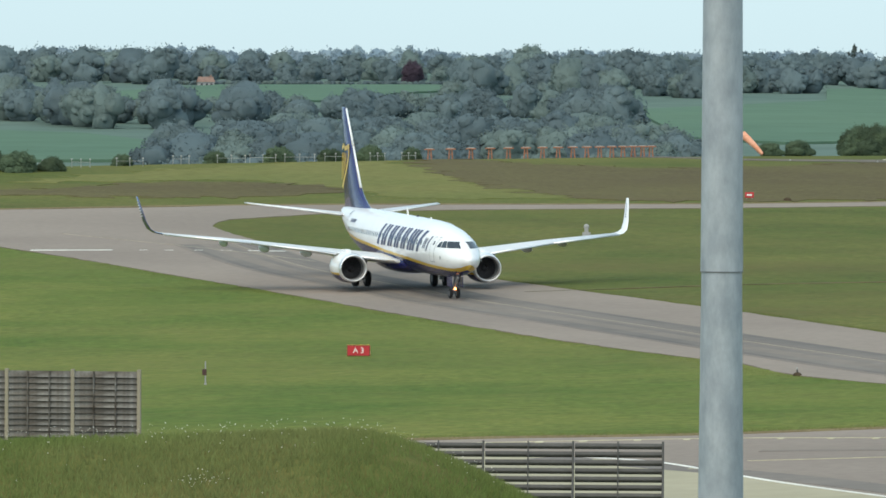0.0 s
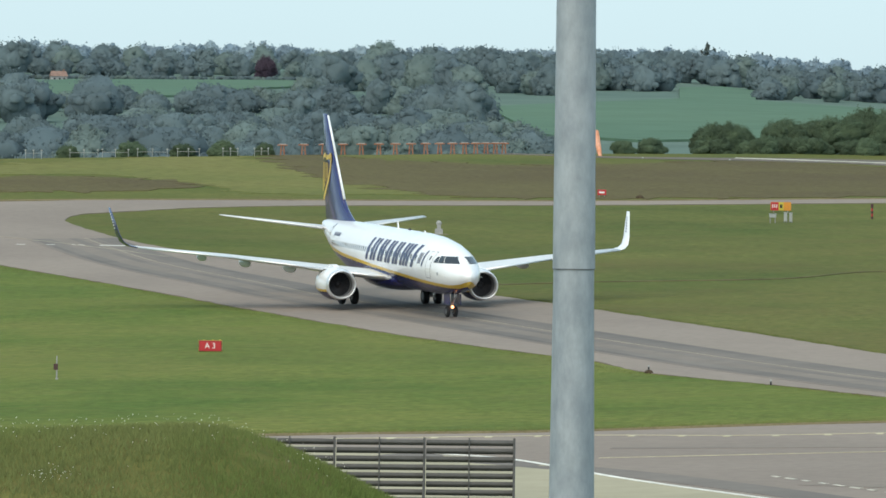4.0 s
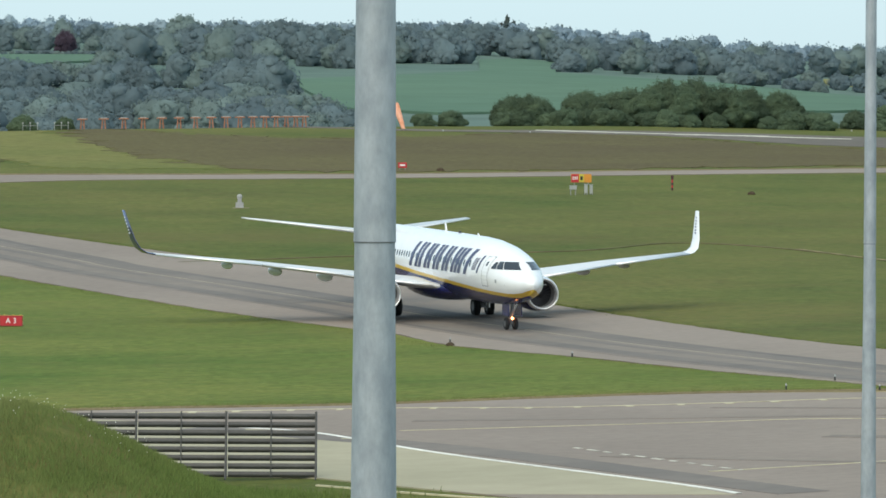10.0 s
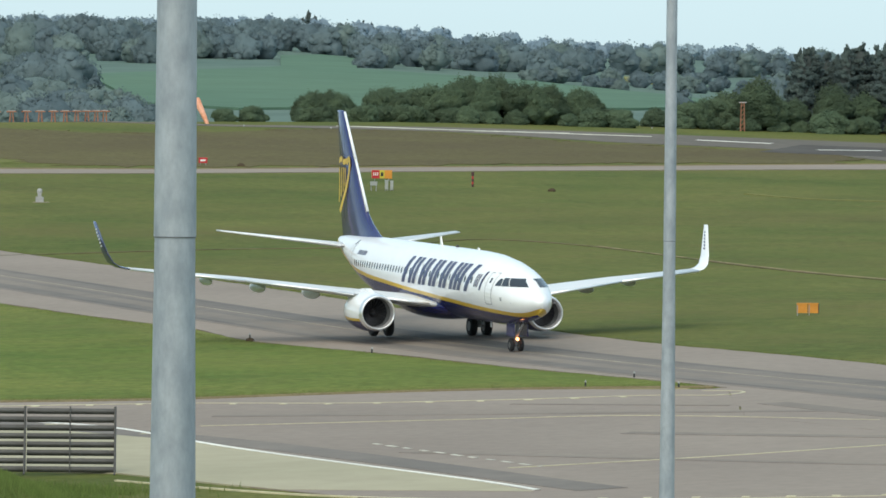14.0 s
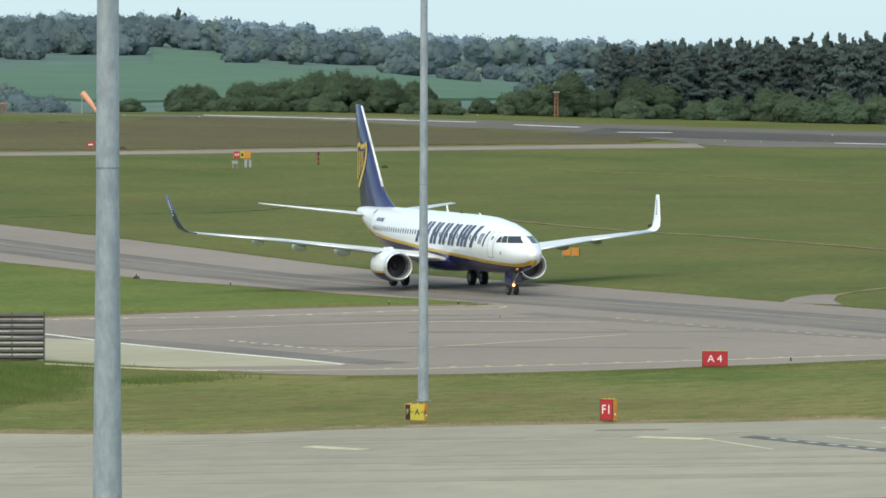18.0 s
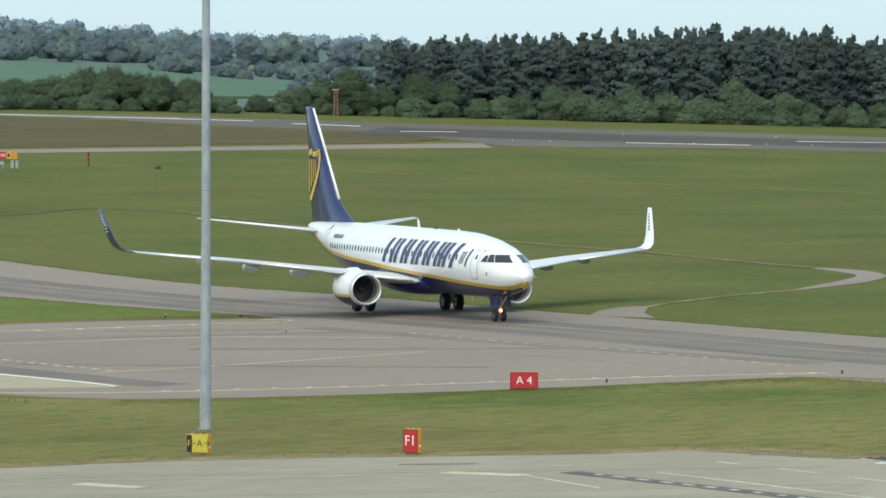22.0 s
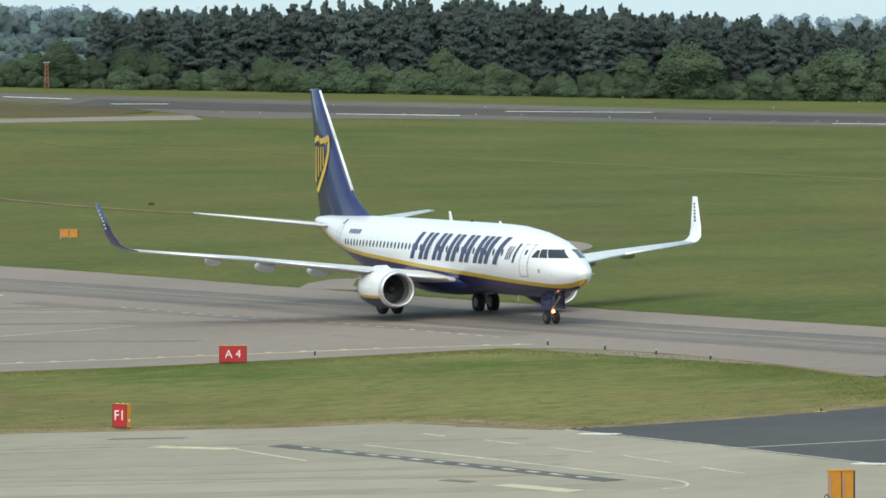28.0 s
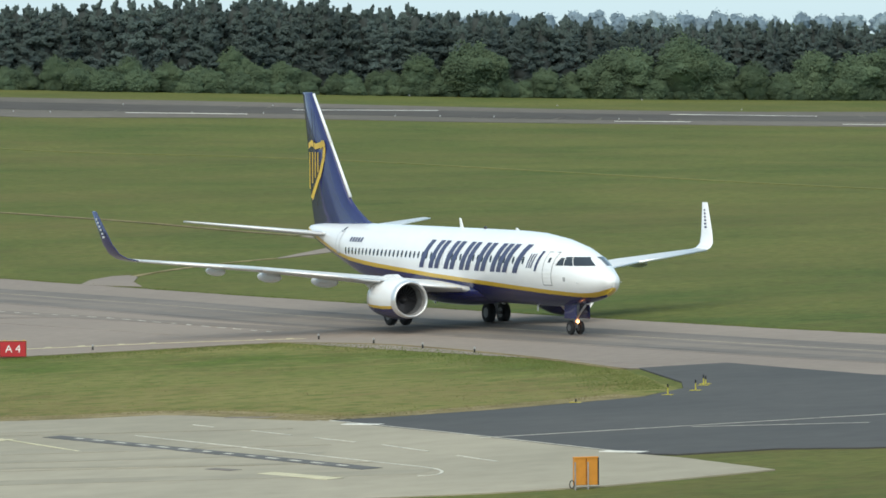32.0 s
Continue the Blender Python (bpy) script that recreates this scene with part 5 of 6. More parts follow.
def woodland(name, spots, label, mats, count=330, size=0.55):
    """Many far trees of three kinds as one body of foliage: (x, y, height, width) each."""
    r = np.random.default_rng(len(spots))
    groups, kinds = [], []
    for x, y, h, w_ in spots:
        z = terrain(x, y) - 0.12 * h
        bl = [(bx + x, by + y, bz + z, a, b, c) for bx, by, bz, a, b, c in broad_blobs(r, h, w_, 26, 0.0)]
        two = [leaf_cloud(r, bl, count, size, 0.05), core_cloud(r, bl, 0.88, 2, 0.16)]
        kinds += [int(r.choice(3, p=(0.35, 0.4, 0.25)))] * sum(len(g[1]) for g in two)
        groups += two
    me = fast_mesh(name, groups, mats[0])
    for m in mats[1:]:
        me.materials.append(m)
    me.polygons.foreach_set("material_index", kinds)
    return tagged(new(name, me), label, kind="stuff")


def scatter(y0, y1, x0, x1, step, h, broad=1.05):
    out = []
    x = x0
    while x < x1:
        y = rng.uniform(y0, y1)
        hh = rng.uniform(*h)
        out.append((x, y, hh, hh * broad * rng.uniform(0.8, 1.2)))
        x += step * rng.uniform(0.6, 1.4)
    return out


woodland("far_woods", scatter(2370, 2420, -430, 85, 5.0, (7, 11)) + scatter(2370, 2420, 85, 340, 4.5, (6, 9)) + scatter(2230, 2350, -430, 340, 8.0, (6, 9)) + scatter(2370, 2420, 340, 660, 6.0, (9, 13)), "hazy blue-grey woods along the ridge", HAZED_RIDGE_KINDS, 420, 0.34)
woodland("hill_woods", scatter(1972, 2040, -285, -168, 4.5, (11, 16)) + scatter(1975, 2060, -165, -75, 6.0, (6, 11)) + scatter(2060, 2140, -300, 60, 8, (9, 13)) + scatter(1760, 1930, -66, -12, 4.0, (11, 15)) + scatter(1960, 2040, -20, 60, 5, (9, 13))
         + scatter(1790, 1900, -14, 33, 4.5, (8, 12)) + scatter(1800, 1880, 60, 130, 4.5, (8, 11)) + scatter(1900, 2000, 60, 330, 5, (8, 12)) + scatter(1968, 1972, -165, -70, 1.5, (1.2, 1.7), 1.5), "hedgerow trees and woods on the hillside", HAZED_VALLEY_KINDS, 1000, 0.24)
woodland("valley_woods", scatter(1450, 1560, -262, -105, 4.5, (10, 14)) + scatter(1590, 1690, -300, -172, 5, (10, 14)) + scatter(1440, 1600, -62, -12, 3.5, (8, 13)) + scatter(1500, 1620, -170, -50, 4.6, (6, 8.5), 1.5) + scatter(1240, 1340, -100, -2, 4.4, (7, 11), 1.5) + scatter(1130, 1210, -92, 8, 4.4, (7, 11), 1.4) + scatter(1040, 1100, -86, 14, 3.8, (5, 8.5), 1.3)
         + scatter(1060, 1120, 14, 75, 4.5, (3.5, 6.5)), "broadleaf woods filling the valley", HAZED_VALLEY_KINDS, 1400, 0.20)
woodland("right_woods", scatter(1625, 1770, 100, 190, 2.4, (3.5, 6), 1.3) + scatter(1700, 1850, 185, 330, 5, (8, 12)) + scatter(1480, 1560, 146, 330, 4.5, (7, 11)) + scatter(1250, 1420, 112, 240, 4.5, (6, 10)) + scatter(1080, 1180, 70, 230, 4.0, (5, 9)), "broadleaf woods and hedges beyond the airfield", HAZED_VALLEY_KINDS, 900, 0.21)

# ================= signs =================
SIGN_RED = material("red_sign_face", (0.46, 0.022, 0.028), 0.45, vary=0.08, scale=4)
SIGN_YELLOW = material("yellow_sign_face", (0.52, 0.45, 0.05), 0.45, vary=0.08, scale=4)
SIGN_BLACK = material("black_sign_face", (0.015, 0.015, 0.016), 0.5, vary=0.1, scale=4)
SIGN_WHITE = material("white_sign_letter", (0.82, 0.82, 0.80), 0.5, vary=0.04, scale=4)
SIGN_ORANGE = material("orange_sign_housing", (0.62, 0.25, 0.03), 0.5, vary=0.1, scale=3)
POST_GREY = material("grey_sign_post", (0.3, 0.3, 0.3), 0.6, vary=0.15, scale=6)


def lettering(text, size, mat, parent, at, name="lettering"):
    cu = bpy.data.curves.new("letters", "FONT")
    cu.body, cu.size, cu.align_x, cu.align_y, cu.extrude = text, size, "CENTER", "CENTER", 0.004
    tmp = bpy.data.objects.new("letters", cu)
    scene.collection.objects.link(tmp)
    bpy.context.view_layer.update()
    me = bpy.data.meshes.new_from_object(tmp.evaluated_get(bpy.context.evaluated_depsgraph_get()))
    bpy.data.objects.remove(tmp)
    bpy.data.curves.remove(cu)
    me.transform(Matrix.Rotation(math.pi / 2, 4, "X"))
    me.materials.clear()
    me.materials.append(mat)
    ob = new(name, me)
    ob.parent = parent
    ob.location = at
    return ob


def taxi_sign(x, y, yaw, w_, h, text, face, ink, side_mat, label, lift=0.22, depth=0.28, cells=None, letter=0.80):
    s = thing("taxiway_sign", pose(x, y, terrain(x, y) + 0.03, 0, 0, yaw), label, "taxiway sign", "taxiway signs")
    part("housing", box_bm(w_ + 0.06, depth, h + 0.06, (0, 0, lift + h / 2), 0.02), side_mat, s)
    if cells:
        for a, b, mt, tx, ik in cells:
            cell = part("sign_panel", box_bm(w_ * (b - a) - 0.01, 0.02, h, (w_ * ((a + b) / 2 - 0.5), -depth / 2 - 0.008, lift + h / 2)), mt, s)
            lettering(tx, h * (0.5 if len(tx) == 1 else 0.56), ik, cell, (w_ * ((a + b) / 2 - 0.5), -depth / 2 - 0.022, lift + h / 2))
    else:
        part("sign_frame", box_bm(w_ + 0.03, 0.02, h + 0.03, (0, -depth / 2 - 0.004, lift + h / 2)), SIGN_BLACK, s, "thin dark frame")
        panel = part("sign_panel", box_bm(w_ - 0.03, 0.02, h - 0.03, (0, -depth / 2 - 0.008, lift + h / 2)), face, s)
        lettering(text, h * letter, ink, panel, (0, -depth / 2 - 0.022, lift + h / 2))
    for k in (-0.36, 0.36):
        part("leg", tube_bm((w_ * k, 0, 0), (w_ * k, 0, lift), 0.04, n=10), POST_GREY, s)
    if side_mat is SIGN_ORANGE:
        part("side_label", box_bm(0.012, 0.1, 0.1, (w_ / 2 + 0.036, 0, lift + h * 0.3)), SIGN_WHITE, s, "small white label")
        for k in (-0.3, 0.1, 0.42):
            part("lifting_lug", box_bm(0.05, 0.08, 0.05, (w_ * k, 0, lift + h + 0.05), 0.01), SIGN_YELLOW, s)
    return s


taxi_sign(-11.5, 435.6, 0, 1.32, 0.60, "A 3", SIGN_RED, SIGN_WHITE, SIGN_ORANGE, "red taxiway sign with white letters A3 on the grass", lift=0.03, letter=0.76)
taxi_sign(43.6, 297.4, -4, 1.32, 0.78, "A 4", SIGN_RED, SIGN_WHITE, SIGN_ORANGE, "red taxiway sign with white letters A4 on the verge", lift=0.06, letter=0.70)
taxi_sign(34.4, 257.5, -42, 0.72, 0.95, "F1", SIGN_RED, SIGN_WHITE, SIGN_ORANGE, "red taxiway sign lettered F1 in an orange housing", lift=0.12, letter=0.64)
taxi_sign(25.7, 262.3, -30, 1.0, 0.72, "", SIGN_YELLOW, SIGN_BLACK, SIGN_ORANGE, "yellow and black taxiway sign with arrows and letters F and A", lift=0.2,
          cells=[(0, 0.26, SIGN_BLACK, "F", SIGN_YELLOW), (0.26, 1.0, SIGN_YELLOW, "\u2190A\u2192", SIGN_BLACK)])

# ================= fences =================
BOARD = material("weathered_fence_board", (0.070, 0.056, 0.042), 0.9, vary=0.35, scale=3.0, second=(0.185, 0.185, 0.175), coarse=0.9, bump=0.01, random_object=0.3)
FENCE_STEEL = material("grey_blast_fence_steel", (0.066, 0.065, 0.061), 0.65, metal=0.1, vary=0.2, scale=2.0, random_object=0.12)


def board_fence():
    x1, y1 = -18.3, 373.0
    f = thing("board_fence", pose(x1, y1, terrain(x1, y1) - 0.2, 0, 0, 172), "weathered grey-brown slatted timber fence with pale posts", "fence")
    slat = bmesh.new()
    box_bm(3.28, 0.035, 0.33, bm=slat, rot=Matrix.Rotation(radians(24), 4, "X"))
    me = bpy.data.meshes.new("slat")
    slat.to_mesh(me)
    slat.free()
    me.materials.append(BOARD)
    for i in range(4):
        part("post", box_bm(0.18, 0.2, 3.7, (0.05 + i * 3.34, 0, 1.85), 0.02), CONCRETE, f, "pale concrete post")
        if i < 3:
            for k in range(12):
                o = new("slat", me)
                o.parent = f
                o.location = (1.72 + i * 3.34, 0.02 * math.sin(i * 3 + k), 0.2 + k * 0.295)
            for q in (0.35, 0.68):
                part("batten", box_bm(0.06, 0.09, 3.5, (0.05 + i * 3.34 + 3.34 * q, 0.07, 1.85)), BOARD, f)
    return f


def blast_fence():
    x1, y1 = 7.9, 326.1
    f = thing("blast_fence", pose(x1, y1, terrain(x1, y1) + 0.02, 0, 0, 180), "grey steel jet blast fence of curved horizontal louvres", "fence")
    bm = bmesh.new()
    # half-round sheet-steel louvre with a flat back
    ring = [(0.085 * math.sin(math.pi * k / 7), 0.24 * k / 7) for k in range(8)] + [(-0.03, 0.24), (-0.03, 0.0)]
    a = [bm.verts.new((0, y, z)) for y, z in ring]
    b = [bm.verts.new((3.62, y, z)) for y, z in ring]
    for i in range(len(ring)):
        j = (i + 1) % len(ring)
        bm.faces.new((a[i], b[i], b[j], a[j]))
    bm.faces.new(a)
    bm.faces.new(b)
    bmesh.ops.recalc_face_normals(bm, faces=bm.faces[:])
    me = bpy.data.meshes.new("louvre")
    bm.to_mesh(me)
    bm.free()
    me.materials.append(FENCE_STEEL)
    for i in range(8):
        for k in range(8):
            o = new("louvre", me)
            o.parent = f
            o.location = (i * 3.7, -0.5 * (k / 7) ** 1.5 + 0.25, 0.02 + k * 0.338)
    for i in range(17):
        x = i * 1.85
        bm = bmesh.new()
        pts = [(x, 0.33 - 0.5 * (k / 6) ** 1.5, 0.0 + k * 0.452) for k in range(7)]
        for p, q in zip(pts, pts[1:]):
            tube_bm(p, q, 0.05 if i % 2 == 0 else 0.03, None, 8, bm)
        rib = part("rib", bm, FENCE_STEEL, f)
        if i % 2 == 0:
            part("brace", tube_bm((x, 1.5, 0.0), (x, 0.0, 1.7), 0.04, n=8), FENCE_STEEL, rib)
    return f


board_fence()
blast_fence()

# ================= small airfield things =================
STRIPE_DARK = material("dark_red_and_black_post", (0.06, 0.025, 0.025), 0.6, vary=0.2, scale=5)
BOX_WHITE = material("white_equipment_paint", (0.34, 0.35, 0.34), 0.55, vary=0.08, scale=5)
STONE_GREY = material("pale_grey_casing", (0.32, 0.32, 0.32), 0.7, vary=0.1, scale=4)
SOCK_ORANGE = material("faded_orange_fabric", (0.75, 0.30, 0.17), 0.85, vary=0.12, scale=4, second=(0.80, 0.40, 0.27), coarse=1.0)
ORANGE_RED = material("orange_red_lamp_post", (0.30, 0.13, 0.075), 0.6, vary=0.15, scale=5)
EARTH = material("dark_bare_earth", (0.06, 0.045, 0.03), 0.95, vary=0.3, scale=6, bump=0.03)
BRICK_RED = material("brown_red_roof_tile", (0.22, 0.15, 0.125), 0.9, vary=0.2, scale=0.8)


def here(x, y, yaw=0.0, lift=0.0):
    return pose(x, y, terrain(x, y) + lift, 0, 0, yaw)


def approach_lamp(x, y):
    a = thing("approach_lamp", here(x, y), "orange-red approach lamp stand with a broad flat top", "approach lamp", "approach lamps along the brow")
    for s in (-0.2, 0.2):
        part("leg", tube_bm((s, 0, -0.1), (s * 0.6, 0, 1.05), 0.085, 0.07, n=8), ORANGE_RED, a)
    part("crossbar", box_bm(0.36, 0.06, 0.06, (0, 0, 0.55)), ORANGE_RED, a)
    part("lamp_bar", box_bm(1.05, 0.3, 0.13, (0, 0, 1.10), 0.03), ORANGE_RED, a, "faded red lamp bar")
    part("lamp_cap", box_bm(0.7, 0.24, 0.07, (0, 0, 1.20), 0.02), BOX_WHITE, a, "pale lamp cap")
    return a


first = approach_lamp(-21.0, 703.0)
for i in range(1, 16):
    t = i / 15
    x, y = -21.0 + 22.6 * (0.55 * t + 0.45 * t * (2 - t)), 703.0 + 9 * t
    copy_thing(first, here(x, y))


def light_frame(x, y, w_):
    f = thing("approach_light_stand", here(x, y, 0), "low white frame carrying approach lights", "approach light", "white frames on the brow")
    for s in (-0.5, 0, 0.5):
        part("post", tube_bm((s * w_, 0, -0.1), (s * w_, 0, 0.72), 0.028, n=8), BOX_WHITE, f)
        part("lamp", box_bm(0.17, 0.16, 0.13, (s * w_, 0, 0.78), 0.02), BOX_WHITE, f)
    part("rail", tube_bm((-0.5 * w_, 0, 0.5), (0.5 * w_, 0, 0.5), 0.018, n=8), BOX_WHITE, f)
    return f


for x, y, w_ in ((-58, 668, 2.2), (-53.5, 671, 1.8), (-49, 674, 2.6), (-44.5, 680, 1.6), (-40, 686, 2.8), (-37, 688, 2.6), (-33.5, 691, 3.0), (-30, 693, 2.2), (-26, 697, 1.5), (-23, 700, 1.4)):
    light_frame(x, y, w_)

# windsock: the pole and its fabric cone, which swings
SOCK_AT = (11.0, 712.0)
sock_base = thing("windsock", here(*SOCK_AT), "faded orange fabric windsock drooping from a thin pole", "windsock")
part("pole", tube_bm((0, 0, -0.1), (0, 0, 2.75), 0.06, 0.045, 12), BOX_WHITE, sock_base)
bm = bmesh.new()
rows_ = []
for k in range(9):
    t = k / 8
    r_ = 0.42 - 0.24 * t
    rows_.append([bm.verts.new((0.1 + 3.0 * t, math.sin(2 * math.pi * i / 18) * r_ * (1 + 0.06 * math.sin(5 * i + 3 * k)), math.cos(2 * math.pi * i / 18) * r_ - 0.25 * t * t)) for i in range(18)])
for a_, b_ in zip(rows_, rows_[1:]):
    for i in range(18):
        bm.faces.new((a_[i], a_[(i + 1) % 18], b_[(i + 1) % 18], b_[i]))
sock = part("sock", bm, SOCK_ORANGE, sock_base, "faded orange fabric cone", smooth=True)
sock.location = (0, 0, 2.5)


def far_sign(x, y):
    s = thing("runway_sign", here(x, y, 4), "red and yellow runway holding sign beside the far taxiway", "taxiway sign", "taxiway signs")
    part("housing", box_bm(2.3, 0.25, 0.95, (0, 0, 0.72), 0.02), SIGN_ORANGE, s)
    red = part("sign_panel", box_bm(0.86, 0.03, 0.9, (-0.7, -0.14, 0.72)), SIGN_RED, s, "red panel")
    for i in range(3):
        part("letter_bar", box_bm(0.10, 0.012, 0.36, (-0.92 + i * 0.22, -0.163, 0.74)), SIGN_WHITE, red)
    yel = part("sign_panel", box_bm(0.55, 0.03, 0.9, (0.02, -0.14, 0.72)), SIGN_YELLOW, s, "yellow panel")
    part("letter_bar", box_bm(0.28, 0.012, 0.42, (0.02, -0.163, 0.72)), SIGN_BLACK, yel)
    for k in (-0.8, 0.8):
        part("leg", tube_bm((k, 0, -0.05), (k, 0, 0.26), 0.05, n=8), POST_GREY, s)
    s.matrix_world = s.matrix_world @ Matrix.Scale(0.78, 4)


far_sign(27.4, 611.5)


def striped_post(x, y, h):
    p = thing("striped_post", here(x, y), "slim dark banded marker post in the grass", "marker post", "marker posts")
    for i in range(5):
        part("band", tube_bm((0, 0, h * i / 5), (0, 0, h * (i + 1) / 5), 0.085 if i % 2 else 0.1, n=10), STRIPE_DARK if i % 2 == 0 else SIGN_RED, p)
    part("cap", box_bm(0.24, 0.2, 0.3, (0, 0, h), 0.03), STRIPE_DARK, p)


striped_post(35.0, 603.0, 1.15)


def equipment_box(x, y, w_, h, legs):
    e = thing("equipment_box", here(x, y), "small white equipment box on the grass", "equipment box", "white equipment boxes")
    part("case", box_bm(w_, 0.3, h, (0, 0, legs + h / 2), 0.03), BOX_WHITE, e)
    part("lid", box_bm(w_ + 0.06, 0.36, 0.05, (0, 0, legs + h + 0.02), 0.01), BOX_WHITE, e)
    for s in (-0.35, 0.35):
        part("leg", tube_bm((s * w_, 0, -0.05), (s * w_, 0, legs), 0.04, n=8), POST_GREY, e)


equipment_box(26.2, 594.3, 0.6, 0.3, 0.45)
equipment_box(27.3, 594.7, 0.28, 0.75, 0.12)
equipment_box(27.75, 594.8, 0.26, 0.72, 0.1)


def grey_beacon(x, y):
    g = thing("grey_beacon", here(x, y), "pale grey rounded equipment stand in the grass", "equipment stand")
    part("base", box_bm(0.85, 0.5, 0.62, (0, 0, 0.31), 0.06), STONE_GREY, g)
    part("neck", box_bm(0.42, 0.34, 0.5, (0, 0, 0.84), 0.05), STONE_GREY, g)
    bm = bmesh.new()
    bmesh.ops.create_uvsphere(bm, u_segments=16, v_segments=10, radius=0.3, matrix=Matrix.Translation((0, 0, 1.2)) @ Matrix.Diagonal((1, 0.7, 1, 1)))
    part("head", bm, STONE_GREY, g, smooth=True)
    part("slab", box_bm(1.7, 0.8, 0.06, (0.15, 0, 0.03)), CONCRETE, g)
    g.matrix_world = g.matrix_world @ Matrix.Scale(0.76, 4)


grey_beacon(-1.5, 570.8)


def sign_back(x, y, yaw, w_, h, label, lift=0.2, split=True):
    s = thing("sign_back", here(x, y, yaw, 0.03), label, "sign")
    part("panel", box_bm(w_ * 0.48, 0.16, h, (-w_ * 0.26, 0, lift + h / 2), 0.02), SIGN_ORANGE, s)
    part("panel", box_bm(w_ * 0.48, 0.16, h, (w_ * 0.26, 0, lift + h / 2), 0.02), SIGN_ORANGE, s)
    part("cap_strip", box_bm(w_, 0.2, 0.06, (0, 0, lift + h), 0.01), SIGN_ORANGE, s)
    part("edge_strip", box_bm(0.05, 0.19, h, (w_ / 2, 0, lift + h / 2)), SIGN_BLACK, s)
    for k in (-0.48, 0.06):
        part("strut", tube_bm((k * w_, -0.1, -0.05), (k * w_, -0.1, lift + h * 0.85), 0.028, n=8), POST_GREY, s)
    if split:
        bm = bmesh.new()
        for i in range(14):
            a0, a1 = 2 * math.pi * i / 14, 2 * math.pi * (i + 1) / 14
            tube_bm((-w_ * 0.62 + 0.09 * math.cos(a0), -0.1, 0.16 + 0.14 * math.sin(a0)), (-w_ * 0.62 + 0.09 * math.cos(a1), -0.1, 0.16 + 0.14 * math.sin(a1)), 0.018, None, 6, bm)
        part("cable_loop", bm, SIGN_BLACK, s, "black cable loop")


sign_back(53.7, 202.3, 12, 0.92, 0.98, "orange back of a taxiway sign beside the concrete", 0.12)
sign_back(46.9, 431.0, 4, 1.28, 0.56, "orange back of a low taxiway sign in the grass", 0.1, False)


def small_red_sign(x, y, w_, h):
    s = thing("small_sign", here(x, y), "small red sign at the far taxiway's edge", "sign")
    part("panel", box_bm(w_, 0.12, h, (0, 0, 0.2 + h / 2), 0.02), SIGN_RED, s)
    part("bar", box_bm(w_ * 0.6, 0.01, h * 0.3, (0, -0.07, 0.2 + h / 2)), SIGN_WHITE, s)
    for k in (-0.3, 0.3):
        part("leg", tube_bm((k * w_, 0, -0.05), (k * w_, 0, 0.22), 0.03, n=8), POST_GREY, s)


small_red_sign(11.75, 633.0, 0.8, 0.5)


def plate_post(x, y):
    p = thing("marker_post", here(x, y), "thin grey post with a small dark red plate", "marker post", "marker posts")
    part("post", tube_bm((0, 0, -0.1), (0, 0, 1.55), 0.05, 0.04, 10), POST_GREY, p)
    part("plate", box_bm(0.28, 0.04, 0.4, (-0.06, -0.07, 0.85), 0.01), STRIPE_DARK, p, "dark red plate")
    part("foot", box_bm(0.16, 0.14, 0.18, (0, 0, 0.06), 0.02), POST_GREY, p)
    p.matrix_world = p.matrix_world @ Matrix.Scale(0.86, 4)


plate_post(-18.6, 413.0)


def edge_cone(x, y, h):
    m = thing("edge_marker", here(x, y, 20, 0.06), "small yellow and black marker on a flat cross base", "edge marker", "markers on the dark asphalt")
    part("stem", tube_bm((0, 0, 0.02), (0, 0, h), 0.032, 0.025, 10), SIGN_YELLOW, m)
    part("cap", tube_bm((0, 0, h - 0.1), (0, 0, h + 0.05), 0.042, 0.035, 10), SIGN_BLACK, m)
    part("cross_foot", box_bm(0.62, 0.06, 0.02, (0, 0, 0.012)), SIGN_YELLOW, m)
    part("cross_foot", box_bm(0.06, 0.62, 0.02, (0, 0, 0.014)), SIGN_YELLOW, m)


for x, y, h in ((66.3, 246.3, 0.42), (67.9, 248.0, 0.42), (68.9, 250.9, 0.42), (69.2, 251.8, 0.3), (62.0, 245.0, 0.1)):
    edge_cone(x, y, h)


def edge_light(x, y):
    e = thing("edge_light", here(x, y, 0, 0.04), "small dark taxiway edge light stub", "edge light", "taxiway edge lights")
    part("stem", tube_bm((0, 0, 0), (0, 0, 0.22), 0.05, 0.04, 10), SIGN_BLACK, e)
    part("lens", tube_bm((0, 0, 0.2), (0, 0, 0.3), 0.055, 0.03, 10), BOX_WHITE, e)


for x, y in ((59.6, 299.6), (61.5, 293.9), (63.0, 288.2), (64.6, 282.7), (34.6, 370.4), (30.2, 372.4), (48, 300.2), (33.0, 378.3), (20.6, 401.2), (14.2, 411.9 + 3)):
    edge_light(x, y)
for x, y in ((99, 689.5), (116.5, 690), (84, 668), (88, 667), (104, 668), (112, 667.5), (117, 667), (126, 662), (131, 661.5), (137, 661), (150, 655), (152, 700), (172, 690), (60, 731), (140, 733), (168, 727), (25, 707), (34, 709), (16, 706)):
    r_ = thing("runway_light", here(x, y, 0, 0.08), "tiny white runway light", "runway light", "runway lights")
    part("body", box_bm(0.15, 0.15, 0.12, (0, 0, 0.06), 0.02), BOX_WHITE, r_)
    part("lens", tube_bm((0, 0, 0.12), (0, 0, 0.17), 0.05, 0.03, 10), BOX_WHITE, r_)


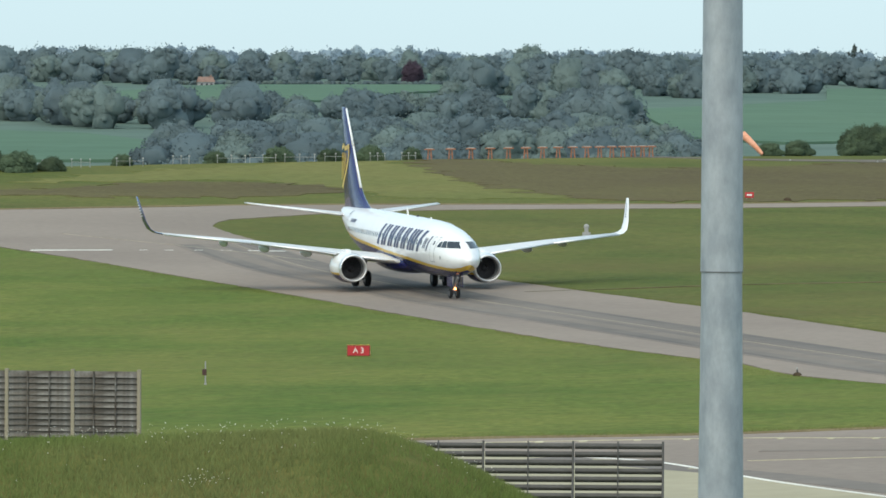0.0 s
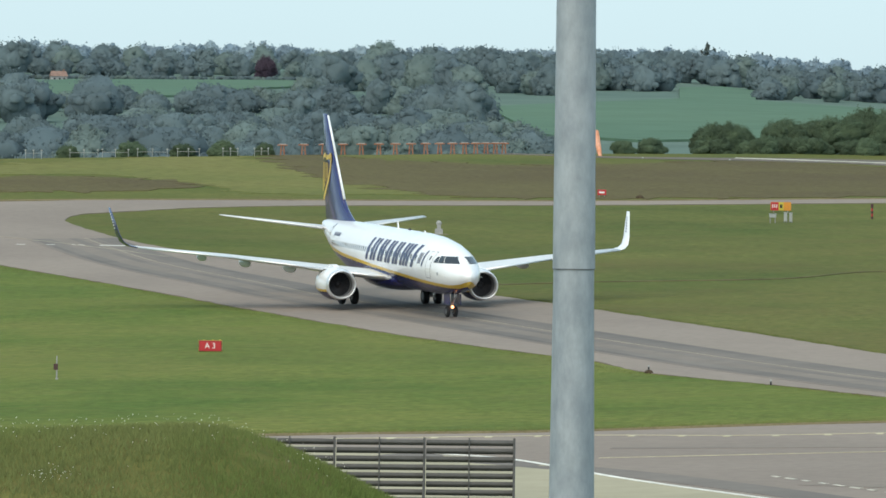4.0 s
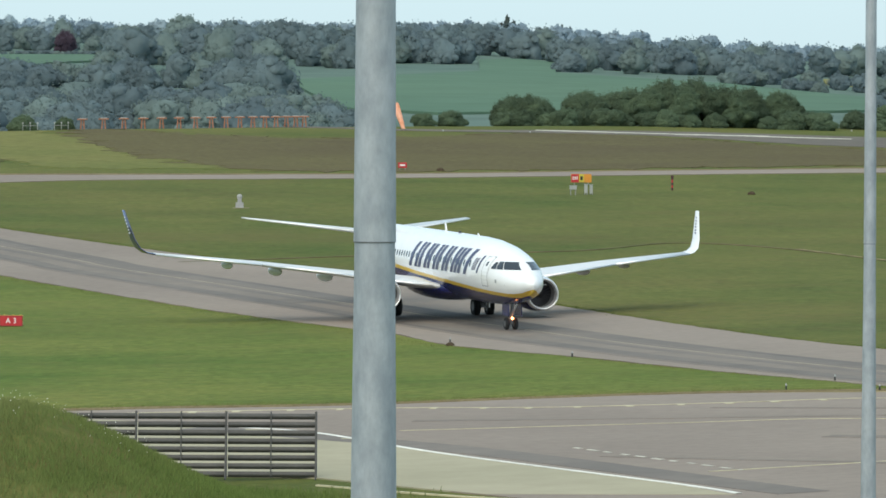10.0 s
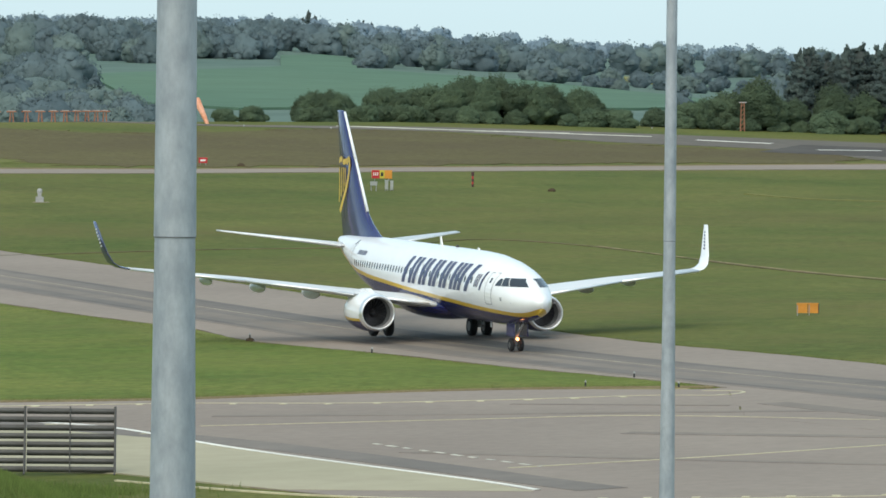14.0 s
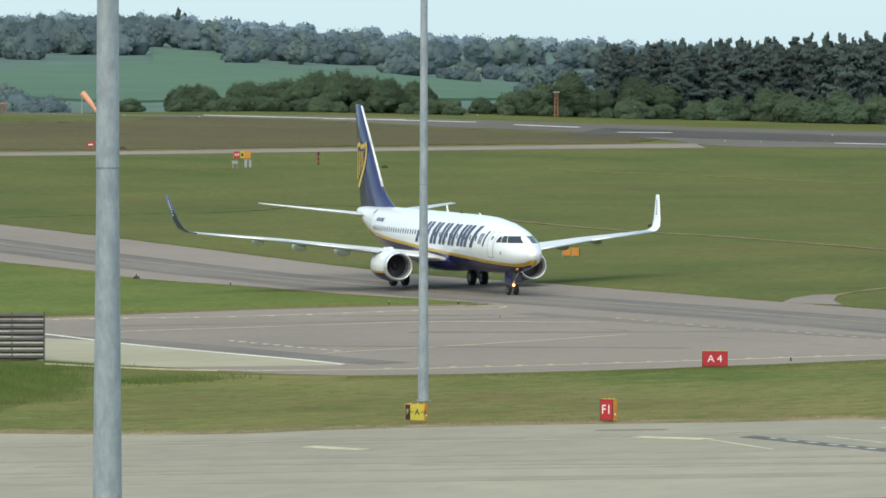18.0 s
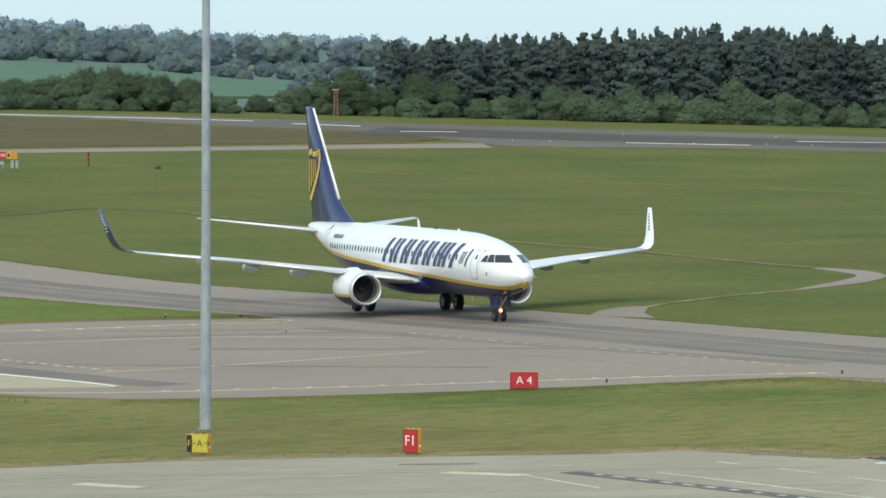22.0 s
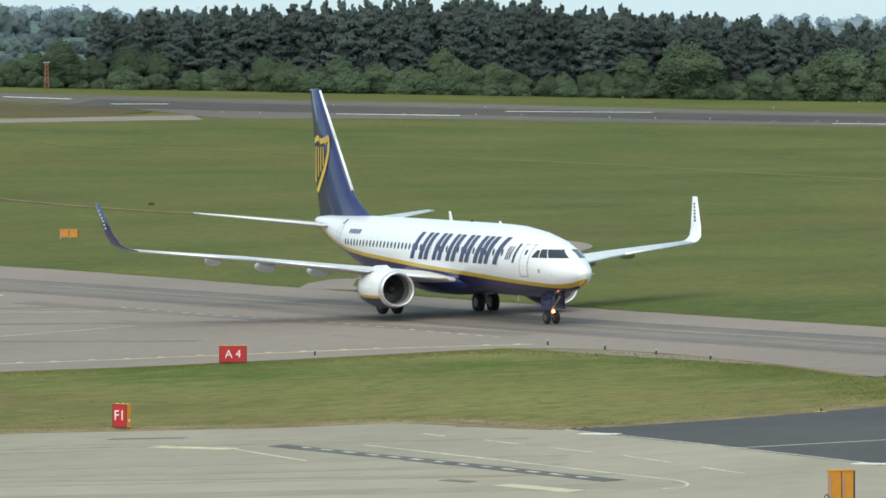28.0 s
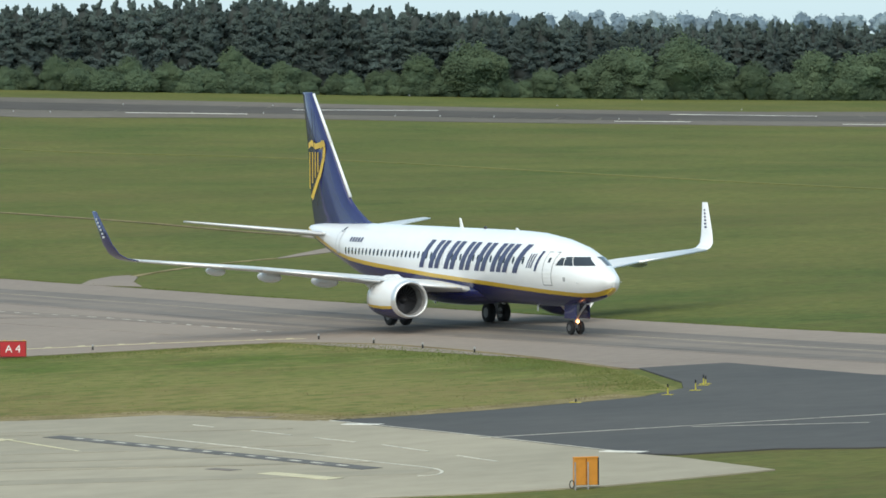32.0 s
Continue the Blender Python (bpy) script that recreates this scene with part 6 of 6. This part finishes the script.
def lattice_mast(x, y, h):
    l = thing("lattice_mast", here(x, y), "slender orange lattice mast before the trees", "lattice mast")
    for sx in (-0.22, 0.22):
        for sy in (-0.22, 0.22):
            part("leg", tube_bm((sx, sy, -0.1), (sx * 0.7, sy * 0.7, h), 0.045, n=6), ORANGE_RED, l)
    for i in range(6):
        z0, z1 = h * i / 6, h * (i + 1) / 6
        part("brace", tube_bm((-0.2, -0.22, z0), (0.2, -0.22, z1), 0.03, n=6), ORANGE_RED, l)
    part("head", box_bm(0.8, 0.3, 0.12, (0, 0, h), 0.02), BOX_WHITE, l)


lattice_mast(70.0, 734.0, 3.1)


def mole_heap(x, y, s):
    bm = bmesh.new()
    bmesh.ops.create_icosphere(bm, subdivisions=3, radius=1, matrix=Matrix.Diagonal((0.42 * s, 0.36 * s, 0.3 * s, 1)))
    for v in bm.verts:
        v.co += v.co.normalized() * 0.06 * s * noise.noise(v.co * 7)
    ob = part("molehill", bm, EARTH, None, smooth=True)
    ob.location = (x, y, terrain(x, y) + 0.04)
    tagged(ob, "small dark heap of bare earth", "earth heap", "earth heaps")


for x, y, s in ((14.2, 412.6, 0.6), (15.2, 632.0, 0.9), (41.5, 597, 0.8), (57.5, 479, 0.6)):
    mole_heap(x, y, s)


def cottage(x, y):
    h = thing("cottage", here(x, y, 12, -1.0) @ Matrix.Scale(0.72, 4), "far cottage with a brown-red pitched roof among trees", "house")
    part("wall", box_bm(7, 5, 3.0, (0, 0, 1.3)), STONE_GREY, h)
    bm = bmesh.new()
    v = [bm.verts.new(p) for p in ((-3.8, -2.9, 2.7), (3.8, -2.9, 2.7), (3.8, 2.9, 2.7), (-3.8, 2.9, 2.7), (-3.2, 0, 5.0), (3.2, 0, 5.0))]
    for f_ in ((0, 1, 5, 4), (2, 3, 4, 5), (1, 2, 5), (3, 0, 4), (3, 2, 1, 0)):
        bm.faces.new([v[i] for i in f_])
    roof = part("roof", bm, BRICK_RED, h)
    part("chimney", box_bm(0.7, 0.7, 1.6, (2.2, 0, 5.0)), BRICK_RED, roof)
    for k in (-2, 0.2, 2.2):
        part("window", box_bm(0.9, 0.08, 1.0, (k, -2.53, 1.6)), WINDOW, h)


cottage(-155, 1966)

# ================= grass tufts, weeds and flowers =================
BLADE = material("tall_grass_blades", (0.070, 0.110, 0.027), 0.9, vary=0.15, scale=0.25, second=(0.112, 0.134, 0.048), coarse=0.07, island=True, random_object=0.2)
VERGE_BLADE = material("verge_grass_blades", (0.095, 0.125, 0.034), 0.9, vary=0.15, scale=0.25, second=(0.140, 0.148, 0.052), coarse=0.07, island=True, random_object=0.15)
PETAL = material("white_flower_heads", (0.75, 0.75, 0.68), 0.8, vary=0.1, scale=3)


def blades(name, spots, label, mat=BLADE, height=(0.2, 0.45), width=0.05):
    """Upright grass blades, three corners each, at plan spots."""
    r = np.random.default_rng(len(spots))
    n = len(spots)
    base = np.array([(x, y, terrain(x, y)) for x, y in spots])
    a = r.uniform(-1.0, 1.0, n)
    side = np.stack([np.cos(a), np.sin(a), np.zeros(n)], 1) * width * r.uniform(0.6, 1.5, (n, 1))
    tip = base + np.stack([r.normal(0, 0.10, n), r.normal(0, 0.10, n), r.uniform(*height, n)], 1)
    v = np.stack([base - side, base + side, tip], 1).reshape(-1, 3)
    me = bpy.data.meshes.new(name)
    me.from_pydata(v.tolist(), [], np.arange(n * 3).reshape(-1, 3).tolist())
    me.materials.append(mat)
    me.polygons.foreach_set("use_smooth", [True] * len(me.polygons))
    up = np.repeat(np.stack([0.6 * np.sin(a), -0.6 * np.cos(a), np.full(n, 0.8)], 1) + r.normal(scale=0.08, size=(n, 3)), 3, 0)
    me.normals_split_custom_set_from_vertices((up / np.linalg.norm(up, axis=1, keepdims=True)).tolist())
    return tagged(new(name, me), label, kind="stuff")


def along(pts, n, spread):
    line = smooth_line(pts, 8)
    seg = [(b - a).length for a, b in zip(line, line[1:])]
    out = []
    for _ in range(n):
        k = int(rng.choice(len(seg), p=np.array(seg) / sum(seg)))
        p = line[k].lerp(line[k + 1], rng.uniform())
        d = line[k + 1] - line[k]
        side = Vector((-d.y, d.x)).normalized()
        p = p + side * abs(rng.normal(0, abs(spread))) * (1 if spread > 0 else -1)
        out.append((p.x, p.y))
    return out


bank = []
while len(bank) < 70000:
    x, y = rng.uniform(-22, 11), rng.uniform(286, 312)
    if x < 10.5 - abs(rng.normal(0, 3.0)) and 288 + abs(rng.normal(0, 2)) < y and noise.noise(Vector((x * 0.35, y * 0.35, 0))) > rng.uniform(-0.9, 0.3):
        bank.append((x, y))
blades("bank_grass", bank, "tall green meadow grass on the bank", height=(0.14, 0.34), width=0.02)
verge = along([(24.4, 301.4), (35.1, 298.2), (43.3, 297.6), (51.7, 298), (57.4, 298), (61.6, 291.8), (65.6, 278), (68, 265), (67.2, 250.3)], 16000, -1.6)
for _ in range(5000):
    x = rng.uniform(4, 68)
    lo = 263 - (x - 10) * 0.28 if x < 50 else 246
    y = rng.uniform(lo, 297)
    if y < 300 - max(0, x - 58) * 3.5 and noise.noise(Vector((x * 0.3, y * 0.12, 3))) > rng.uniform(-0.6, 0.5):
        verge.append((x, y))
blades("verge_grass", verge, "uneven green and straw-coloured verge grass", VERGE_BLADE, height=(0.04, 0.11), width=0.03)
isl = along([(36, 371), (27, 372), (18.8, 371.3), (9, 369.4), (-0.2, 370.2), (-9.3, 370.8), (-17, 375)], 9000, -1.2)
isl += along([(36.2, 371), (33, 378), (27.2, 388.4), (20.8, 401.3), (13.7, 413.7), (8, 430), (-0.4, 448.4), (-12.5, 478.4), (-21.7, 501.4), (-37, 535)], 9000, 0.8)
isl += along([(98.6, 247), (85, 281.6), (77.2, 303.6), (67.2, 331.6), (57.7, 357.4), (45.1, 389.6), (36.6, 406.6), (29.8, 424.5), (20.2, 453.6), (9.1, 482.6), (-4.7, 513.2), (-21.2, 549)], 9000, 0.6)
blades("island_grass", isl, "long green grass along the taxiway edges", VERGE_BLADE, height=(0.03, 0.09), width=0.03)
STRAW = material("dry_straw_grass", (0.20, 0.165, 0.085), 0.95, vary=0.2, scale=0.8, second=(0.15, 0.135, 0.06), coarse=0.2, island=True, random_object=0.2)
dry = along([(5.6, 269.2), (15.6, 262.2), (22.6, 261.4), (29.5, 259.5), (33.9, 257.6), (40.7, 254.4), (46.2, 252.6), (50.8, 244.8), (58.5, 245), (65, 247.2)], 14000, 0.9)
for _ in range(9000):
    x = rng.uniform(4, 66)
    y = rng.uniform(258 if x < 50 else 248, 292)
    if y > 262 - (x - 10) * 0.28 and noise.noise(Vector((x * 0.16, y * 0.22, 9))) > rng.uniform(0.0, 0.5):
        dry.append((x, y))
dry += along([(36, 369.6), (27, 371), (18.8, 370.3), (9, 368.4), (-0.2, 369.2), (-9.3, 369.8)], 4000, -0.7)
blades("dry_grass", dry, "bleached dry grass along the concrete's edge", STRAW, (0.03, 0.11), 0.04)
clump = [(rng.normal(14.5, 1.6), rng.normal(303, 1.2)) for _ in range(1500)] + [(rng.normal(6, 2.2), rng.normal(316, 1.2)) for _ in range(1500)]
blades("weed_clumps", clump, "taller weed clumps at the verge", height=(0.15, 0.4), width=0.03)
fl = [(rng.normal(-8.7, 0.45), rng.normal(297.8, 0.3)) for _ in range(40)] + [(rng.uniform(-20, -3), rng.uniform(296, 305)) for _ in range(25)] + [(rng.uniform(-20, 2), rng.normal(303.5, 1.6)) for _ in range(260)]
vs, fs = [], []
for x, y in fl:
    z = terrain(x, y) + rng.uniform(0.35, 0.6)
    s = rng.uniform(0.010, 0.024)
    k = len(vs)
    vs += [(x - s, y, z), (x, y - s, z + s), (x + s, y, z), (x, y + s, z + s), (x, y - s * 0.3, z - s)]
    fs += [(k, k + 1, k + 2, k + 3), (k, k + 4, k + 2)]
tagged(mesh_object("flower_heads", vs, fs, PETAL), "scattered small white flower heads on the bank", kind="stuff")

# the windsock's swing in the breeze: seconds, bearing, droop
SOCK_ROWS = [(0, 20, 38), (1.5, 25, 36), (3, 35, 50), (4, 60, 60), (5.5, 30, 48), (7, 40, 55), (9, 48, 54), (11, 55, 58), (13, 52, 62), (15, 30, 46), (17, 35, 50), (19, 20, 38), (24, 30, 45), (32, 30, 45)]


motions()
